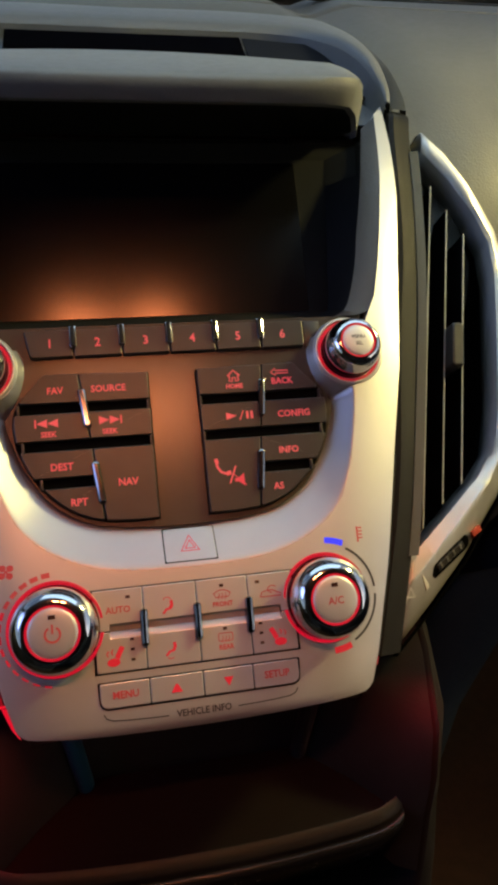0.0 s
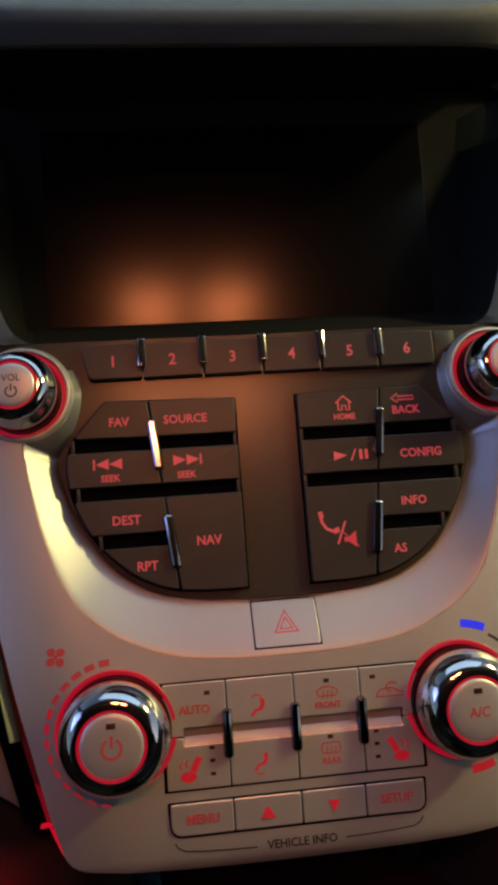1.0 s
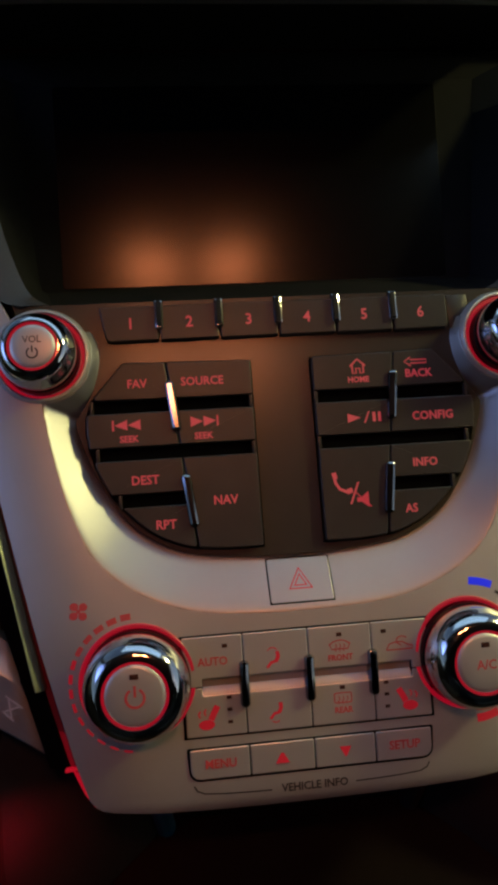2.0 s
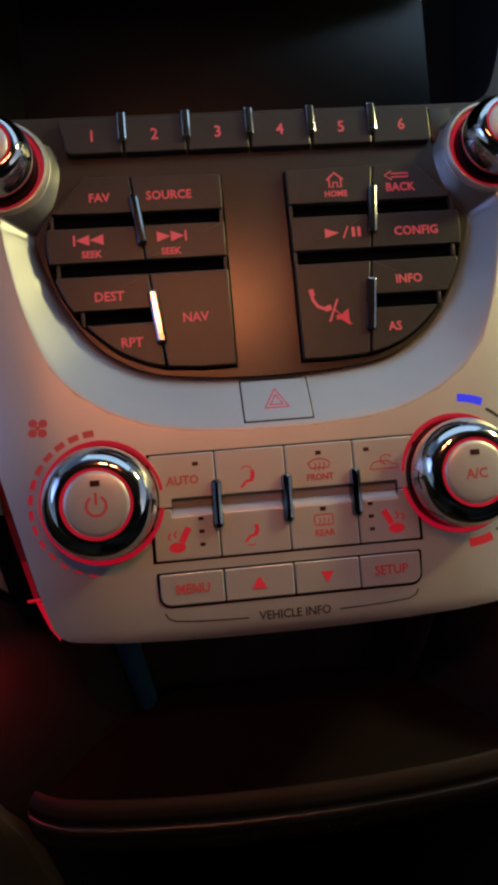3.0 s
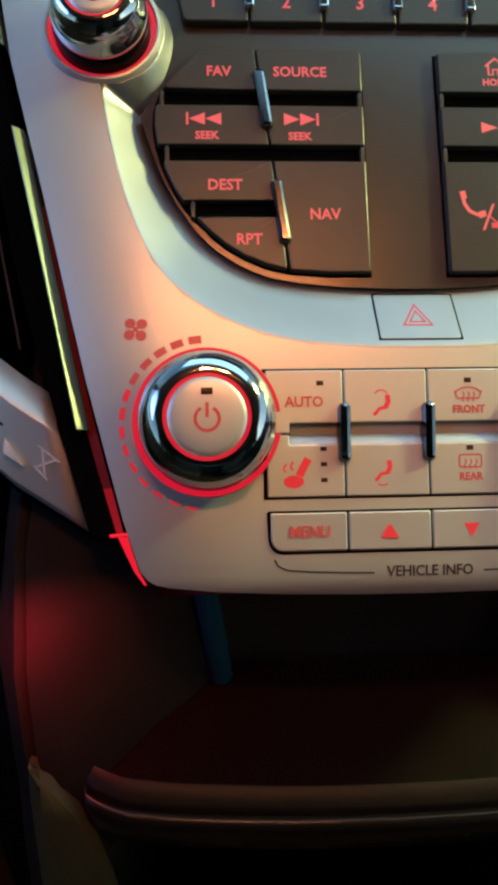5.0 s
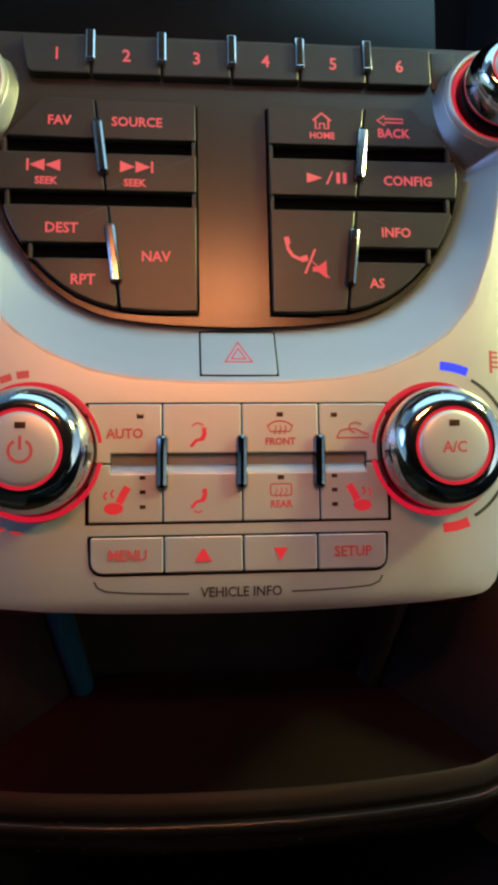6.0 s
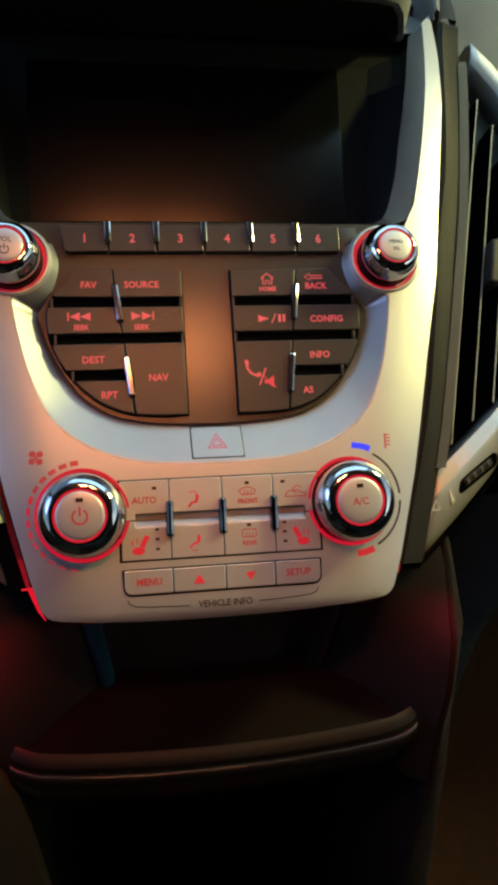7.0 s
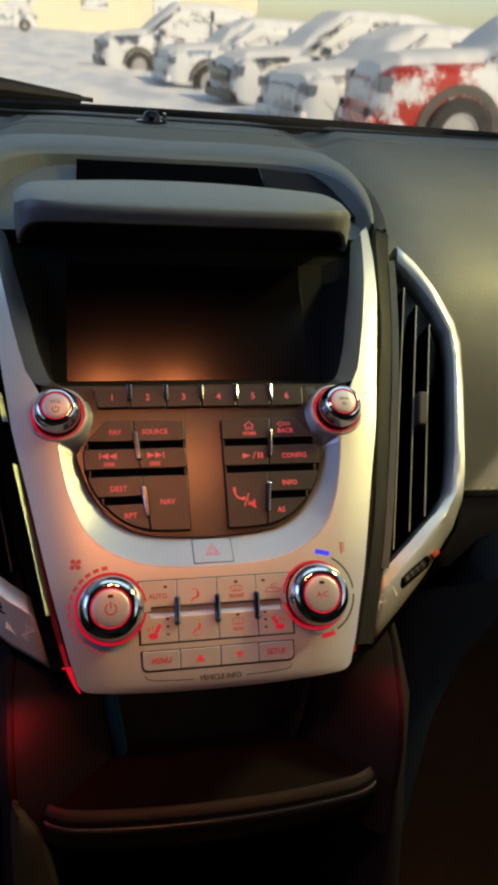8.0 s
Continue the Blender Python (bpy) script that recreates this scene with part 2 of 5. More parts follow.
def stroke(bm, pts, width, w, closed=False, thick=0.06):
    """A flat raised line of a symbol, in mm."""
    p = [Vector(q) for q in pts]
    n = len(p)
    left, right = [], []
    for i in range(n):
        a = p[i - 1] if (i or closed) else p[i]
        b = p[(i + 1) % n] if (i < n - 1 or closed) else p[i]
        d = (b - a).normalized() if (b - a).length > 1e-9 else Vector((1, 0))
        q = Vector((-d.y, d.x)) * width / 2
        left.append(p[i] + q), right.append(p[i] - q)
    rings = [[(a.x * MM, a.y * MM, (w + thick) * MM), (b.x * MM, b.y * MM, (w + thick) * MM), (b.x * MM, b.y * MM, w * MM), (a.x * MM, a.y * MM, w * MM)] for a, b in zip(left, right)]
    if closed:
        rings.append(rings[0])
    loft(bm, rings)
    return bm


def blob(bm, pts, w, thick=0.06):
    loft(bm, [[(u * MM, v * MM, w * MM) for u, v in pts], [(u * MM, v * MM, (w + thick) * MM) for u, v in pts]])
    return bm


def arc(cu, cv, r, a0, a1, n=16, ry=None):
    return [(cu + r * math.cos(radians(a0 + (a1 - a0) * k / n)), cv + (ry or r) * math.sin(radians(a0 + (a1 - a0) * k / n))) for k in range(n + 1)]


def tube(bm, pts, r, n=8):
    """A round rod along a line of points (metres); r is a number or one radius a point."""
    rings = []
    for i, p in enumerate(pts):
        p = Vector(p)
        d = (Vector(pts[min(i + 1, len(pts) - 1)]) - Vector(pts[max(i - 1, 0)])).normalized()
        x = d.orthogonal().normalized() if abs(d.z) > 0.9 else d.cross(Vector((0, 0, 1))).normalized()
        y = d.cross(x)
        rr = r[i] if isinstance(r, (list, tuple)) else r
        rings.append([p + (x * math.cos(2 * math.pi * k / n) + y * math.sin(2 * math.pi * k / n)) * rr for k in range(n)])
    loft(bm, rings)
    return bm


def box(bm, x0, x1, y0, y1, z0, z1, bevel=0.0, seg=2):
    made = bmesh.ops.create_cube(bm, size=1.0)["verts"]
    for v in made:
        v.co = Vector(((x0 + x1) / 2 + v.co.x * (x1 - x0), (y0 + y1) / 2 + v.co.y * (y1 - y0), (z0 + z1) / 2 + v.co.z * (z1 - z0)))
    if bevel:
        es = list({e for v in made for e in v.link_edges})
        bmesh.ops.bevel(bm, geom=es, offset=bevel, segments=seg, affect="EDGES", profile=0.6)
    return bm


def mirror(pts):
    return [(-u, v) for u, v in reversed(pts)]


# ---- the centre stack ----
stack = thing("center_stack", "silver and black car centre stack with red-lit buttons and knobs", "dashboard panel", PANEL)

arm_out = [(147, 150), (143.5, 115), (138.5, 78), (130.5, 36), (119.5, -28), (108.5, -73), (95.5, -129), (85.5, -168), (81, -182)]
outer_r = arm_out + [(78.8, -184.6), (76.4, -185.9), (72.5, -186.7), (60, -188.0), (40, -189.2), (20, -189.8), (0, -190.0)]
KNOB = (91.5, -19.0)
pod = arc(*KNOB, 18.2, 52, 272, 22)
inner_r = [(139.5, 141), (136.8, 126), (134, 110), (130.5, 91), (126, 70), (121.7, 50), (117, 31), (112, 13), (107, 4)] + pod + [(91.4, -43), (89.4, -55), (84.2, -76), (76.8, -94), (68.3, -104), (58, -111), (45, -116.5), (32, -119.2), (15, -120.4), (0, -120.6)]
outline_u = inner_r + mirror(inner_r)[1:]
contour = outer_r + mirror(outer_r)[1:] + outline_u[::-1]


def dedupe(pts):
    out = []
    for q in pts:
        if not out or (Vector(q) - Vector(out[-1])).length > 0.05:
            out.append(q)
    return out


bm = bmesh.new()
ring = [bm.verts.new((u * MM, v * MM, 0)) for u, v in dedupe(contour)]
edges = [bm.edges.new((ring[i], ring[(i + 1) % len(ring)])) for i in range(len(ring))]
bmesh.ops.triangle_fill(bm, edges=edges, use_beauty=True, normal=(0, 0, 1))
for k in [-190.5, -189.5, -188.3, -187, -185.5] + list(range(-184, 150, 4)):
    bmesh.ops.bisect_plane(bm, geom=bm.verts[:] + bm.edges[:] + bm.faces[:], plane_co=(0, k * MM, 0), plane_no=(0, 1, 0), dist=1e-7)
for k in range(12):
    for d in (-1, 1):
        bmesh.ops.bisect_plane(bm, geom=bm.verts[:] + bm.edges[:] + bm.faces[:], plane_co=(d * (0.1195 - 0.0035 * k), -0.028, 0), plane_no=(1, -0.255 * d, 0), dist=1e-7)
# opening for the slot between the two rows of climate buttons
SLOT_U, SLOT_V = (-38.6, 39.2), (-147.8, -142.0)
for co, no in (((SLOT_U[0], 0), (1, 0, 0)), ((SLOT_U[1], 0), (1, 0, 0)), ((0, SLOT_V[0]), (0, 1, 0)), ((0, SLOT_V[1]), (0, 1, 0))):
    bmesh.ops.bisect_plane(bm, geom=bm.verts[:] + bm.edges[:] + bm.faces[:], plane_co=(co[0] * MM, co[1] * MM, 0), plane_no=no, dist=1e-7)
inside = [f for f in bm.faces if SLOT_U[0] * MM < f.calc_center_median().x < SLOT_U[1] * MM and SLOT_V[0] * MM < f.calc_center_median().y < SLOT_V[1] * MM]
bmesh.ops.delete(bm, geom=inside, context="FACES")
for v in bm.verts:
    v.co.z = (surf(v.co.y / MM) - roll(v.co.x / MM, v.co.y / MM)) * MM
rim = [e for e in bm.edges if e.is_boundary]
grown = bmesh.ops.extrude_edge_only(bm, edges=rim)["geom"]
for v in grown:
    if isinstance(v, bmesh.types.BMVert):
        v.co.z -= 9 * MM
face = part("silver_face", bm, SILVER, stack, "satin silver painted face", smooth=30)
bev = face.modifiers.new("edge", "BEVEL")
bev.width, bev.segments, bev.limit_method, bev.angle_limit = 0.0006, 2, "ANGLE", radians(50)

# sloping bright band round the lower half of the radio
radio_r = [(80.5, -44.5), (78.6, -52), (73.0, -67), (64.2, -81.5), (56, -89.4), (46, -95.0), (36, -97.6), (22, -99.2), (10, -99.8), (0, -100.0)]
band_o = [(91.2, -43.2), (89.2, -55), (84.0, -76), (76.6, -94), (68.1, -103.8), (57.8, -110.8), (44.8, -116.3), (31.8, -119), (15, -120.2), (0, -120.4)]


def smooth_line(pts, n=6):
    out = []
    for i in range(len(pts) - 1):
        p0, p1, p2, p3 = [Vector(pts[max(0, min(len(pts) - 1, i + k))]) for k in (-1, 0, 1, 2)]
        for k in range(n):
            t = k / n
            out.append(tuple(0.5 * ((2 * p1) + (p2 - p0) * t + (2 * p0 - 5 * p1 + 4 * p2 - p3) * t * t + (3 * p1 - p0 - 3 * p2 + p3) * t ** 3)))
    return out + [tuple(pts[-1])]


def even(pts, n):
    """The same line with n equal steps."""
    run = [0.0]
    for a, b in zip(pts, pts[1:]):
        run.append(run[-1] + math.dist(a, b))
    out, k = [], 0
    for q in range(n + 1):
        d = run[-1] * q / n
        while k < len(run) - 2 and run[k + 1] < d:
            k += 1
        out.append(tuple(Vector(pts[k]).lerp(Vector(pts[k + 1]), (d - run[k]) / (run[k + 1] - run[k]))))
    return out


ro = even(smooth_line(radio_r), 54)
bo = even(smooth_line(band_o), 54)
# each end runs on as a neck round the inner side of an upper knob pod
neck_o = [(90.9, -37.4), (86.8, -36.9), (81.0, -34.3), (77.6, -31.4), (75.4, -28.2), (73.7, -24.0), (73.0, -19.0), (73.6, -14.2), (75.4, -10.0)]
neck_i = [(80.0, -42.2), (78.2, -40.4), (75.4, -36.6), (73.6, -33.2), (71.8, -28.5), (70.7, -23.5), (70.2, -18.5), (70.8, -13.0), (73.0, -8.8)]
neck_o, neck_i = smooth_line(neck_o[::-1] + [(91.6, -40.6), (91.2, -43.2)], 4), smooth_line(neck_i[::-1] + [(80.7, -43.4), (80.5, -44.5)], 4)
full_o = neck_o[:-1] + bo + mirror(bo)[1:] + mirror(neck_o)[1:]
full_i = neck_i[:-1] + ro + mirror(ro)[1:] + mirror(neck_i)[1:]
ro, bo = ro + mirror(ro)[1:], bo + mirror(bo)[1:]
BAND_DEEP = 9.6
bm = bmesh.new()
rows = []
for t, dw in ((-0.05, -0.5), (0, -0.12), (0.05, -0.45), (0.15, -1.4), (0.3, -2.9), (0.5, -4.9), (0.7, -6.9), (0.88, -8.6), (1.0, -BAND_DEEP)):
    row = []
    for a, b in zip(full_o, full_i):
        deep = min(1.0, 0.3 + 0.75 * min(1.0, math.dist(a, b) / 13.0))
        row.append(((a[0] + (b[0] - a[0]) * t) * MM, (a[1] + (b[1] - a[1]) * t) * MM, (surf(a[1]) + (dw if t < 0.01 else dw * deep)) * MM))
    rows.append(row)
loft(bm, rows, closed=False)
part("silver_band", bm, SILVER_BAND, stack, "bright silver sloping band", smooth=100)

# black faceplate of the radio
top_r = [(0, 2.2), (78, 2.2), (97, 2.2), (104, 8), (100, -8), (77, -9.5), (71, -13), (70.6, -18), (70.9, -23), (72, -28.5), (73.6, -33.2), (76, -37.4), (78.4, -41)]
fp = [(u, v) for u, v in top_r] + ro[: len(ro) // 2 + 1]
fp_all = dedupe(fp + mirror(fp)[1:-1])
bm = bmesh.new()
ring = [bm.verts.new((u * MM, v * MM, -2.2 * MM)) for u, v in fp_all]
edges = [bm.edges.new((ring[i], ring[(i + 1) % len(ring)])) for i in range(len(ring))]
bmesh.ops.triangle_fill(bm, edges=edges, use_beauty=True, normal=(0, 0, 1))
grown = bmesh.ops.extrude_edge_only(bm, edges=[e for e in bm.edges if e.is_boundary])["geom"]
for v in grown:
    if isinstance(v, bmesh.types.BMVert):
        v.co.z -= 8 * MM
part("radio_faceplate", bm, PLATE, stack, "satin black radio faceplate", smooth=30)


def button(outline, w1=-0.4, w0=-3.5, material=None, edge=0.55, parent=None, follow=None, name="button"):
    c = (sum(p[0] for p in outline) / len(outline), sum(p[1] for p in outline) / len(outline))
    f = follow or (lambda v: 0)
    ob = part(name, plate(outline, w0, w1, edge, follow=f), material or BLACK, parent or stack)
    return ob


# preset row
cols = [-70, -46.6, -23.2, 0.2, 23.4, 46.7, 69.8]
for k in range(6):
    l, r = cols[k] + 0.35, cols[k + 1] - 0.35
    pts = [(l, -0.2), (l + (2.6 if k == 0 else 0), -14.2), (r, -14.0), (r, -0.2)]
    b = button(rounded(pts, [0.6, 2.5 if k == 0 else 0.6, 2.0 if k == 5 else 0.6, 0.6]), w1=0.6)
    legend(str(k + 1), (l + r) / 2 + (0.6 if k == 0 else 0), -7.4, 0.62, 6.2, RED, b)
for k in range(1, 6):
    tab = part("chrome_tab", plate(rounded([(cols[k] - 1.7, 1.4), (cols[k] - 1.7, -10.2), (cols[k] + 1.7, -10.2), (cols[k] + 1.7, 1.4)], 0.8), -1, 2.4, 0.7), CHROME, stack, "small chrome divider tab")
    part("tab_window", plate([(cols[k] - 1.0, 0.6), (cols[k] - 1.0, -9.2), (cols[k] + 1.0, -9.2), (cols[k] + 1.0, 0.6)], 2.3, 2.5, 0.1), DARK, tab)
button([(70.4, -0.2), (70.4, -14), (79, -14), (79, -0.2)], w1=-1.2, edge=0.3, name="blank_strip")

# the two blocks of radio buttons
block = [(-61.5, -22.6), (-12, -23.6), (-12, -95.9), (-25, -95.9), (-37, -95.0), (-43.5, -93.2), (-50, -90.4), (-55, -87.2), (-59.8, -83.0), (-64, -78.6), (-67.6, -74.0), (-70.4, -69.2), (-72.6, -64.4), (-74.4, -59.4), (-75.6, -54.6), (-76.3, -49), (-76.2, -43.5), (-74.2, -37)]
block = block[::-1] if area2(block) < 0 else block
# the seam between the columns leans: u = SEAM0 + SLOPE * v
SLOPE = (-36.6 + 45.3) / (-94.5 + 23)
SEAM0 = -45.3 + 23 * SLOPE
G = 0.12


def cell(side, top, bottom):
    p = clip(clip(block, 0, 1, top), 0, -1, -bottom)
    if side == "outer":
        p = clip(p, 1, -SLOPE, SEAM0 - G)
    elif side == "inner":
        p = clip(p, -1, SLOPE, -(SEAM0 + G))
    out = []
    for q in p:
        if all(math.dist(q, r) > 0.8 for r in out):
            out.append(q)
    return out


cells = [("outer", 0, -37.4), ("inner", 0, -37.4), ("outer", -42.1, -55.5), ("inner", -42.1, -55.5), ("outer", -60.3, -73.4), ("outer", -78.2, -100), ("inner", -60.3, -100)]
for side in (1, -1):
    back = inset(block, -0.6)
    back = back if side == 1 else mirror(back)
    part("button_recess", plate(back, -6, -2.05, 0.1), GAP, stack)
    made = []
    for c in cells:
        p = rounded(inset(cell(*c), 0.13), [0.9 if abs(q[0]) > 70 or q[1] < -90 or q[1] > -25 else 0.35 for q in inset(cell(*c), 0.13)], 3)
        p = p if side == 1 else mirror(p)
        made.append(button(p, w0=-5, w1=0.5, edge=0.45))
    if side == 1:
        legend("FAV", -56.5, -31.2, 0.53, 4.6, RED, made[0])
        legend("SOURCE", -31.4, -31.2, 0.53, 4.6, RED, made[1])
        legend("SEEK", -60.4, -52.4, 0.53, 3.5, RED, made[2])
        legend("SEEK", -32.1, -52.6, 0.53, 3.5, RED, made[3])
        legend("DEST", -55.2, -68.4, 0.53, 4.8, RED, made[4])
        legend("RPT", -48.3, -85.6, 0.53, 4.8, RED, made[5])
        legend("NAV", -25.3, -77.7, 0.53, 4.8, RED, made[6])
        for cx, d, b in ((-60.5, -1, made[2]), (-32.2, 1, made[3])):
            for k in (0, 1):
                bm = blob(bmesh.new(), [(cx + d * (-4.6 + 5 * k), -44.9), (cx + d * (0.2 + 5 * k), -46.9), (cx + d * (-4.6 + 5 * k), -48.9)][::d], 0.5)
                part("arrow_symbol", bm, RED, b)
            part("bar_symbol", blob(bmesh.new(), [(cx + d * 5.4, -44.9), (cx + d * 6.1, -44.9), (cx + d * 6.1, -48.9), (cx + d * 5.4, -48.9)][::d], 0.5), RED, b)
    else:
        legend("HOME", 30.3, -33.9, 0.53, 3.2, RED, made[1])
        bm = bmesh.new()
        stroke(bm, [(27.3, -28.4), (30.4, -25.6), (33.5, -28.4)], 0.7, 0.5)
        stroke(bm, [(28.2, -28.0), (28.2, -31.2), (29.6, -31.2), (29.6, -29.4), (31.2, -29.4), (31.2, -31.2), (32.6, -31.2), (32.6, -28.0)], 0.6, 0.5)
        part("house_symbol", bm, RED, made[1])
        legend("BACK", 54.9, -32.4, 0.53, 4.5, RED, made[0])
        bm = stroke(bmesh.new(), [(48.6, -26.4), (51.2, -24.6), (51.2, -25.7), (57.6, -25.7), (57.6, -27.1), (51.2, -27.1), (51.2, -28.2)], 0.5, 0.5, closed=True)
        bmesh.ops.translate(bm, vec=(0.0009, -0.0012, 0), verts=bm.verts)
        part("back_symbol", bm, RED, made[0])
        bm = blob(bmesh.new(), [(24.6, -47.3), (24.6, -50.9), (29.8, -49.1)], 0.5)
        part("play_symbol", bm, RED, made[3])
        part("slash_symbol", blob(bmesh.new(), [(31.0, -51.3), (31.6, -51.3), (33.6, -46.7), (33.0, -46.7)], 0.5), RED, made[3])
        for x in (34.6, 36.8):
            part("pause_symbol", blob(bmesh.new(), [(x, -50.9), (x + 1.2, -50.9), (x + 1.2, -47.1), (x, -47.1)], 0.5), RED, made[3])
        legend("CONFIG", 59.0, -49.7, 0.53, 4.7, RED, made[2])
        legend("INFO", 54.0, -68.1, 0.53, 4.6, RED, made[4])
        legend("AS", 46.8, -85.8, 0.53, 4.6, RED, made[5])
        bm = stroke(bmesh.new(), [(19.6, -68.6), (20.0, -71.6), (21.6, -74.2), (24.2, -75.4), (26.2, -75.0)], 1.2, 0.5)
        blob(bm, [(18.6, -67.6), (20.4, -67.2), (21.0, -69.8), (19.2, -70.2)], 0.52)
        blob(bm, [(24.6, -76.6), (27.0, -75.8), (26.6, -73.8), (24.4, -74.4)], 0.52)
        bmesh.ops.transform(bm, matrix=Matrix.Translation((0.0199, -0.0740, 0)) @ Matrix.Scale(0.95, 4) @ Matrix.Translation((-0.0225, 0.0715, -0.0)), verts=bm.verts)
        for q in bm.verts:
            q.co.z = max(q.co.z, 0.00052)
        part("handset_symbol", bm, RED, made[6])
        part("slash_symbol", blob(bmesh.new(), [(22.6, -82.6), (23.4, -82.6), (26.9, -74.2), (26.1, -74.2)], 0.5), RED, made[6])
        bm = blob(bmesh.new(), [(28.2, -77.0), (30.2, -77.0), (33.6, -74.4), (33.6, -81.6), (30.2, -79.0), (28.2, -79.0)], 0.5)
        stroke(bm, [(27.8, -74.6), (34.6, -81.4)], 0.5, 0.52)
        bmesh.ops.transform(bm, matrix=Matrix.Translation((0.0279, -0.0815, 0)) @ Matrix.Scale(0.86, 4) @ Matrix.Translation((-0.031, 0.0785, 0)), verts=bm.verts)
        for q in bm.verts:
            q.co.z = max(q.co.z, 0.00052)
        part("mute_symbol", bm, RED, made[6])
    for va, vb, inner in ((-37.2, -42.3, True), (-55.3, -60.5, True), (-73.2, -78.4, False)):
        edge = -74.9 if va > -50 else (-73.4 if inner else -65.8)
        spans = [(edge + 0.3, edge + 1.5)] + ([(-13.5, -12.3)] if inner else [])
        for ua, ub in spans:
            p = [(ua, vb), (ub, vb), (ub, va), (ua, va)]
            part("slot_end", plate(p if side == 1 else mirror(p), -3, -0.1, 0.15), BLACK, stack)
    # chrome bars over the seam
    for v0, v1, rise in ((-30.8, -50.2, 0.035), (-67.0, -87.0, 0.0)):
        u0, u1 = side * (SEAM0 + SLOPE * v0), side * (SEAM0 + SLOPE * v1)
        bm = bmesh.new()
        pts = [(u0 - 1.9, v0), (u1 - 1.9, v1), (u1 + 1.9, v1), (u0 + 1.9, v0)]
        part("chrome_bar", plate(rounded(pts, 1.2), -3, 2.0, 1.1, follow=lambda v: 0.5 - rise * (v - (v0 + v1) / 2) - 0.15 * ((v - (v0 + v1) / 2) / 10.0) ** 2), BAR_CHROME, stack, "thin chrome divider bar")

# hazard button on the band
bm = bmesh.new()
hz = [(-11.3, -101.4), (-11.3, -117.4), (12.5, -117.4), (12.5, -101.4)]


def band_w(v):
    t = (v + 120.4) / 20.0
    return 5.28 - 9.6 * max(0, min(1, t))


part("hazard_gap", plate(inset(hz, -0.45), -1.0, 0.3, 0.05, follow=band_w), GAP, stack)
hazard = part("hazard_button", plate(rounded(hz, 0.8), -1.0, 0.4, 0.2, follow=band_w), SILVER_BAND, stack, "silver hazard warning button")
for k, r in ((0, 4.9), (1, 2.6)):
    tri = [(0.6 + r * math.cos(radians(90 + 120 * i)) * 1.0, -110.2 + r * math.sin(radians(90 + 120 * i)) * 1.0) for i in range(3)]
    bm = stroke(bmesh.new(), tri, 0.85, 0.4, closed=True)
    for v in bm.verts:
        v.co.z += band_w(v.co.y / MM) * MM
    part("triangle_symbol", bm, RED_PRINT, hazard)

# climate buttons
ccols = [-45.4, -23.2, 0.8, 24.6, 46.0]
for v0, v1 in ((-126.3, SLOT_V[1]), (SLOT_V[0], -163.0)):
    part("button_recess", plate([(-46.2, v0), (-46.2, v1), (46.8, v1), (46.8, v0)], -2, 0.15, 0.1, follow=surf), GAP, stack)
for a, b in ((-46.2, SLOT_U[0]), (SLOT_U[1], 46.8)):
    part("button_recess", plate([(a, SLOT_V[1]), (a, SLOT_V[0]), (b, SLOT_V[0]), (b, SLOT_V[1])], -2, 0.15, 0.1, follow=surf), GAP, stack)
climate = []
SEAM_V = -144.9
for row, (vt, vb, cut) in enumerate(((-126.9, SEAM_V + 0.2, SLOT_V[1] + 0.1), (-162.4, SEAM_V - 0.2, SLOT_V[0] - 0.1))):
    for k in range(4):
        l, r = ccols[k] + 0.2, ccols[k + 1] - 0.2
        if k == 0:
            pts = [(l, vt), (l, vb), (SLOT_U[0] - 0.1, vb), (SLOT_U[0] - 0.1, cut), (r, cut), (r, vt)]
        elif k == 3:
            pts = [(l, vt), (l, cut), (SLOT_U[1] + 0.1, cut), (SLOT_U[1] + 0.1, vb), (r, vb), (r, vt)]
        else:
            pts = [(l, vt), (l, cut), (r, cut), (r, vt)]
        pts = pts if row == 0 else pts[::-1]
        climate.append(button(rounded(pts, 0.4, 2), w0=-2, w1=0.85 - 0.3 * row, edge=0.35, material=SILVER, follow=surf))
# the floor is silver too; its shade is painted as a darker grey
SLOT_SHADE = mat("shaded_slot_silver", (0.3, 0.3, 0.3), 0.55, vary=0.1, scale=80)
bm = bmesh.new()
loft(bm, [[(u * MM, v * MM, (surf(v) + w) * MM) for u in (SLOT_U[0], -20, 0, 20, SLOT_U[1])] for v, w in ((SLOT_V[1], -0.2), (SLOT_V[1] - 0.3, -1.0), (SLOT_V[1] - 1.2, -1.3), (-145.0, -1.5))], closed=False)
part("slot_floor", bm, SLOT_SHADE, stack, "slot floor with its shade painted grey", smooth=None)
bm = bmesh.new()
loft(bm, [[(u * MM, v * MM, (surf(v) + w) * MM) for u in (SLOT_U[0], -20, 0, 20, SLOT_U[1])] for v, w in ((-144.8, -1.6), (-145.1, -1.4), (-147.4, 0.2), (-147.9, 0.35), (-148.2, 0.0))], closed=False)
part("slot_ledge", bm, SILVER_BAND, stack, "bright sloping slot ledge")
for x in ccols[1:4]:
    bm = plate(rounded([(x - 1.8, -136.4), (x - 2.0, -153.0), (x + 1.6, -153.0), (x + 1.8, -136.4)], 1.5), -3, 3.4, 1.3, follow=surf)
    part("chrome_bar", bm, DARK_CHROME, stack, "dark chrome divider bar")
menu = []
mcols = [-44.8, -22.9, 0.9, 23.6, 45.0]
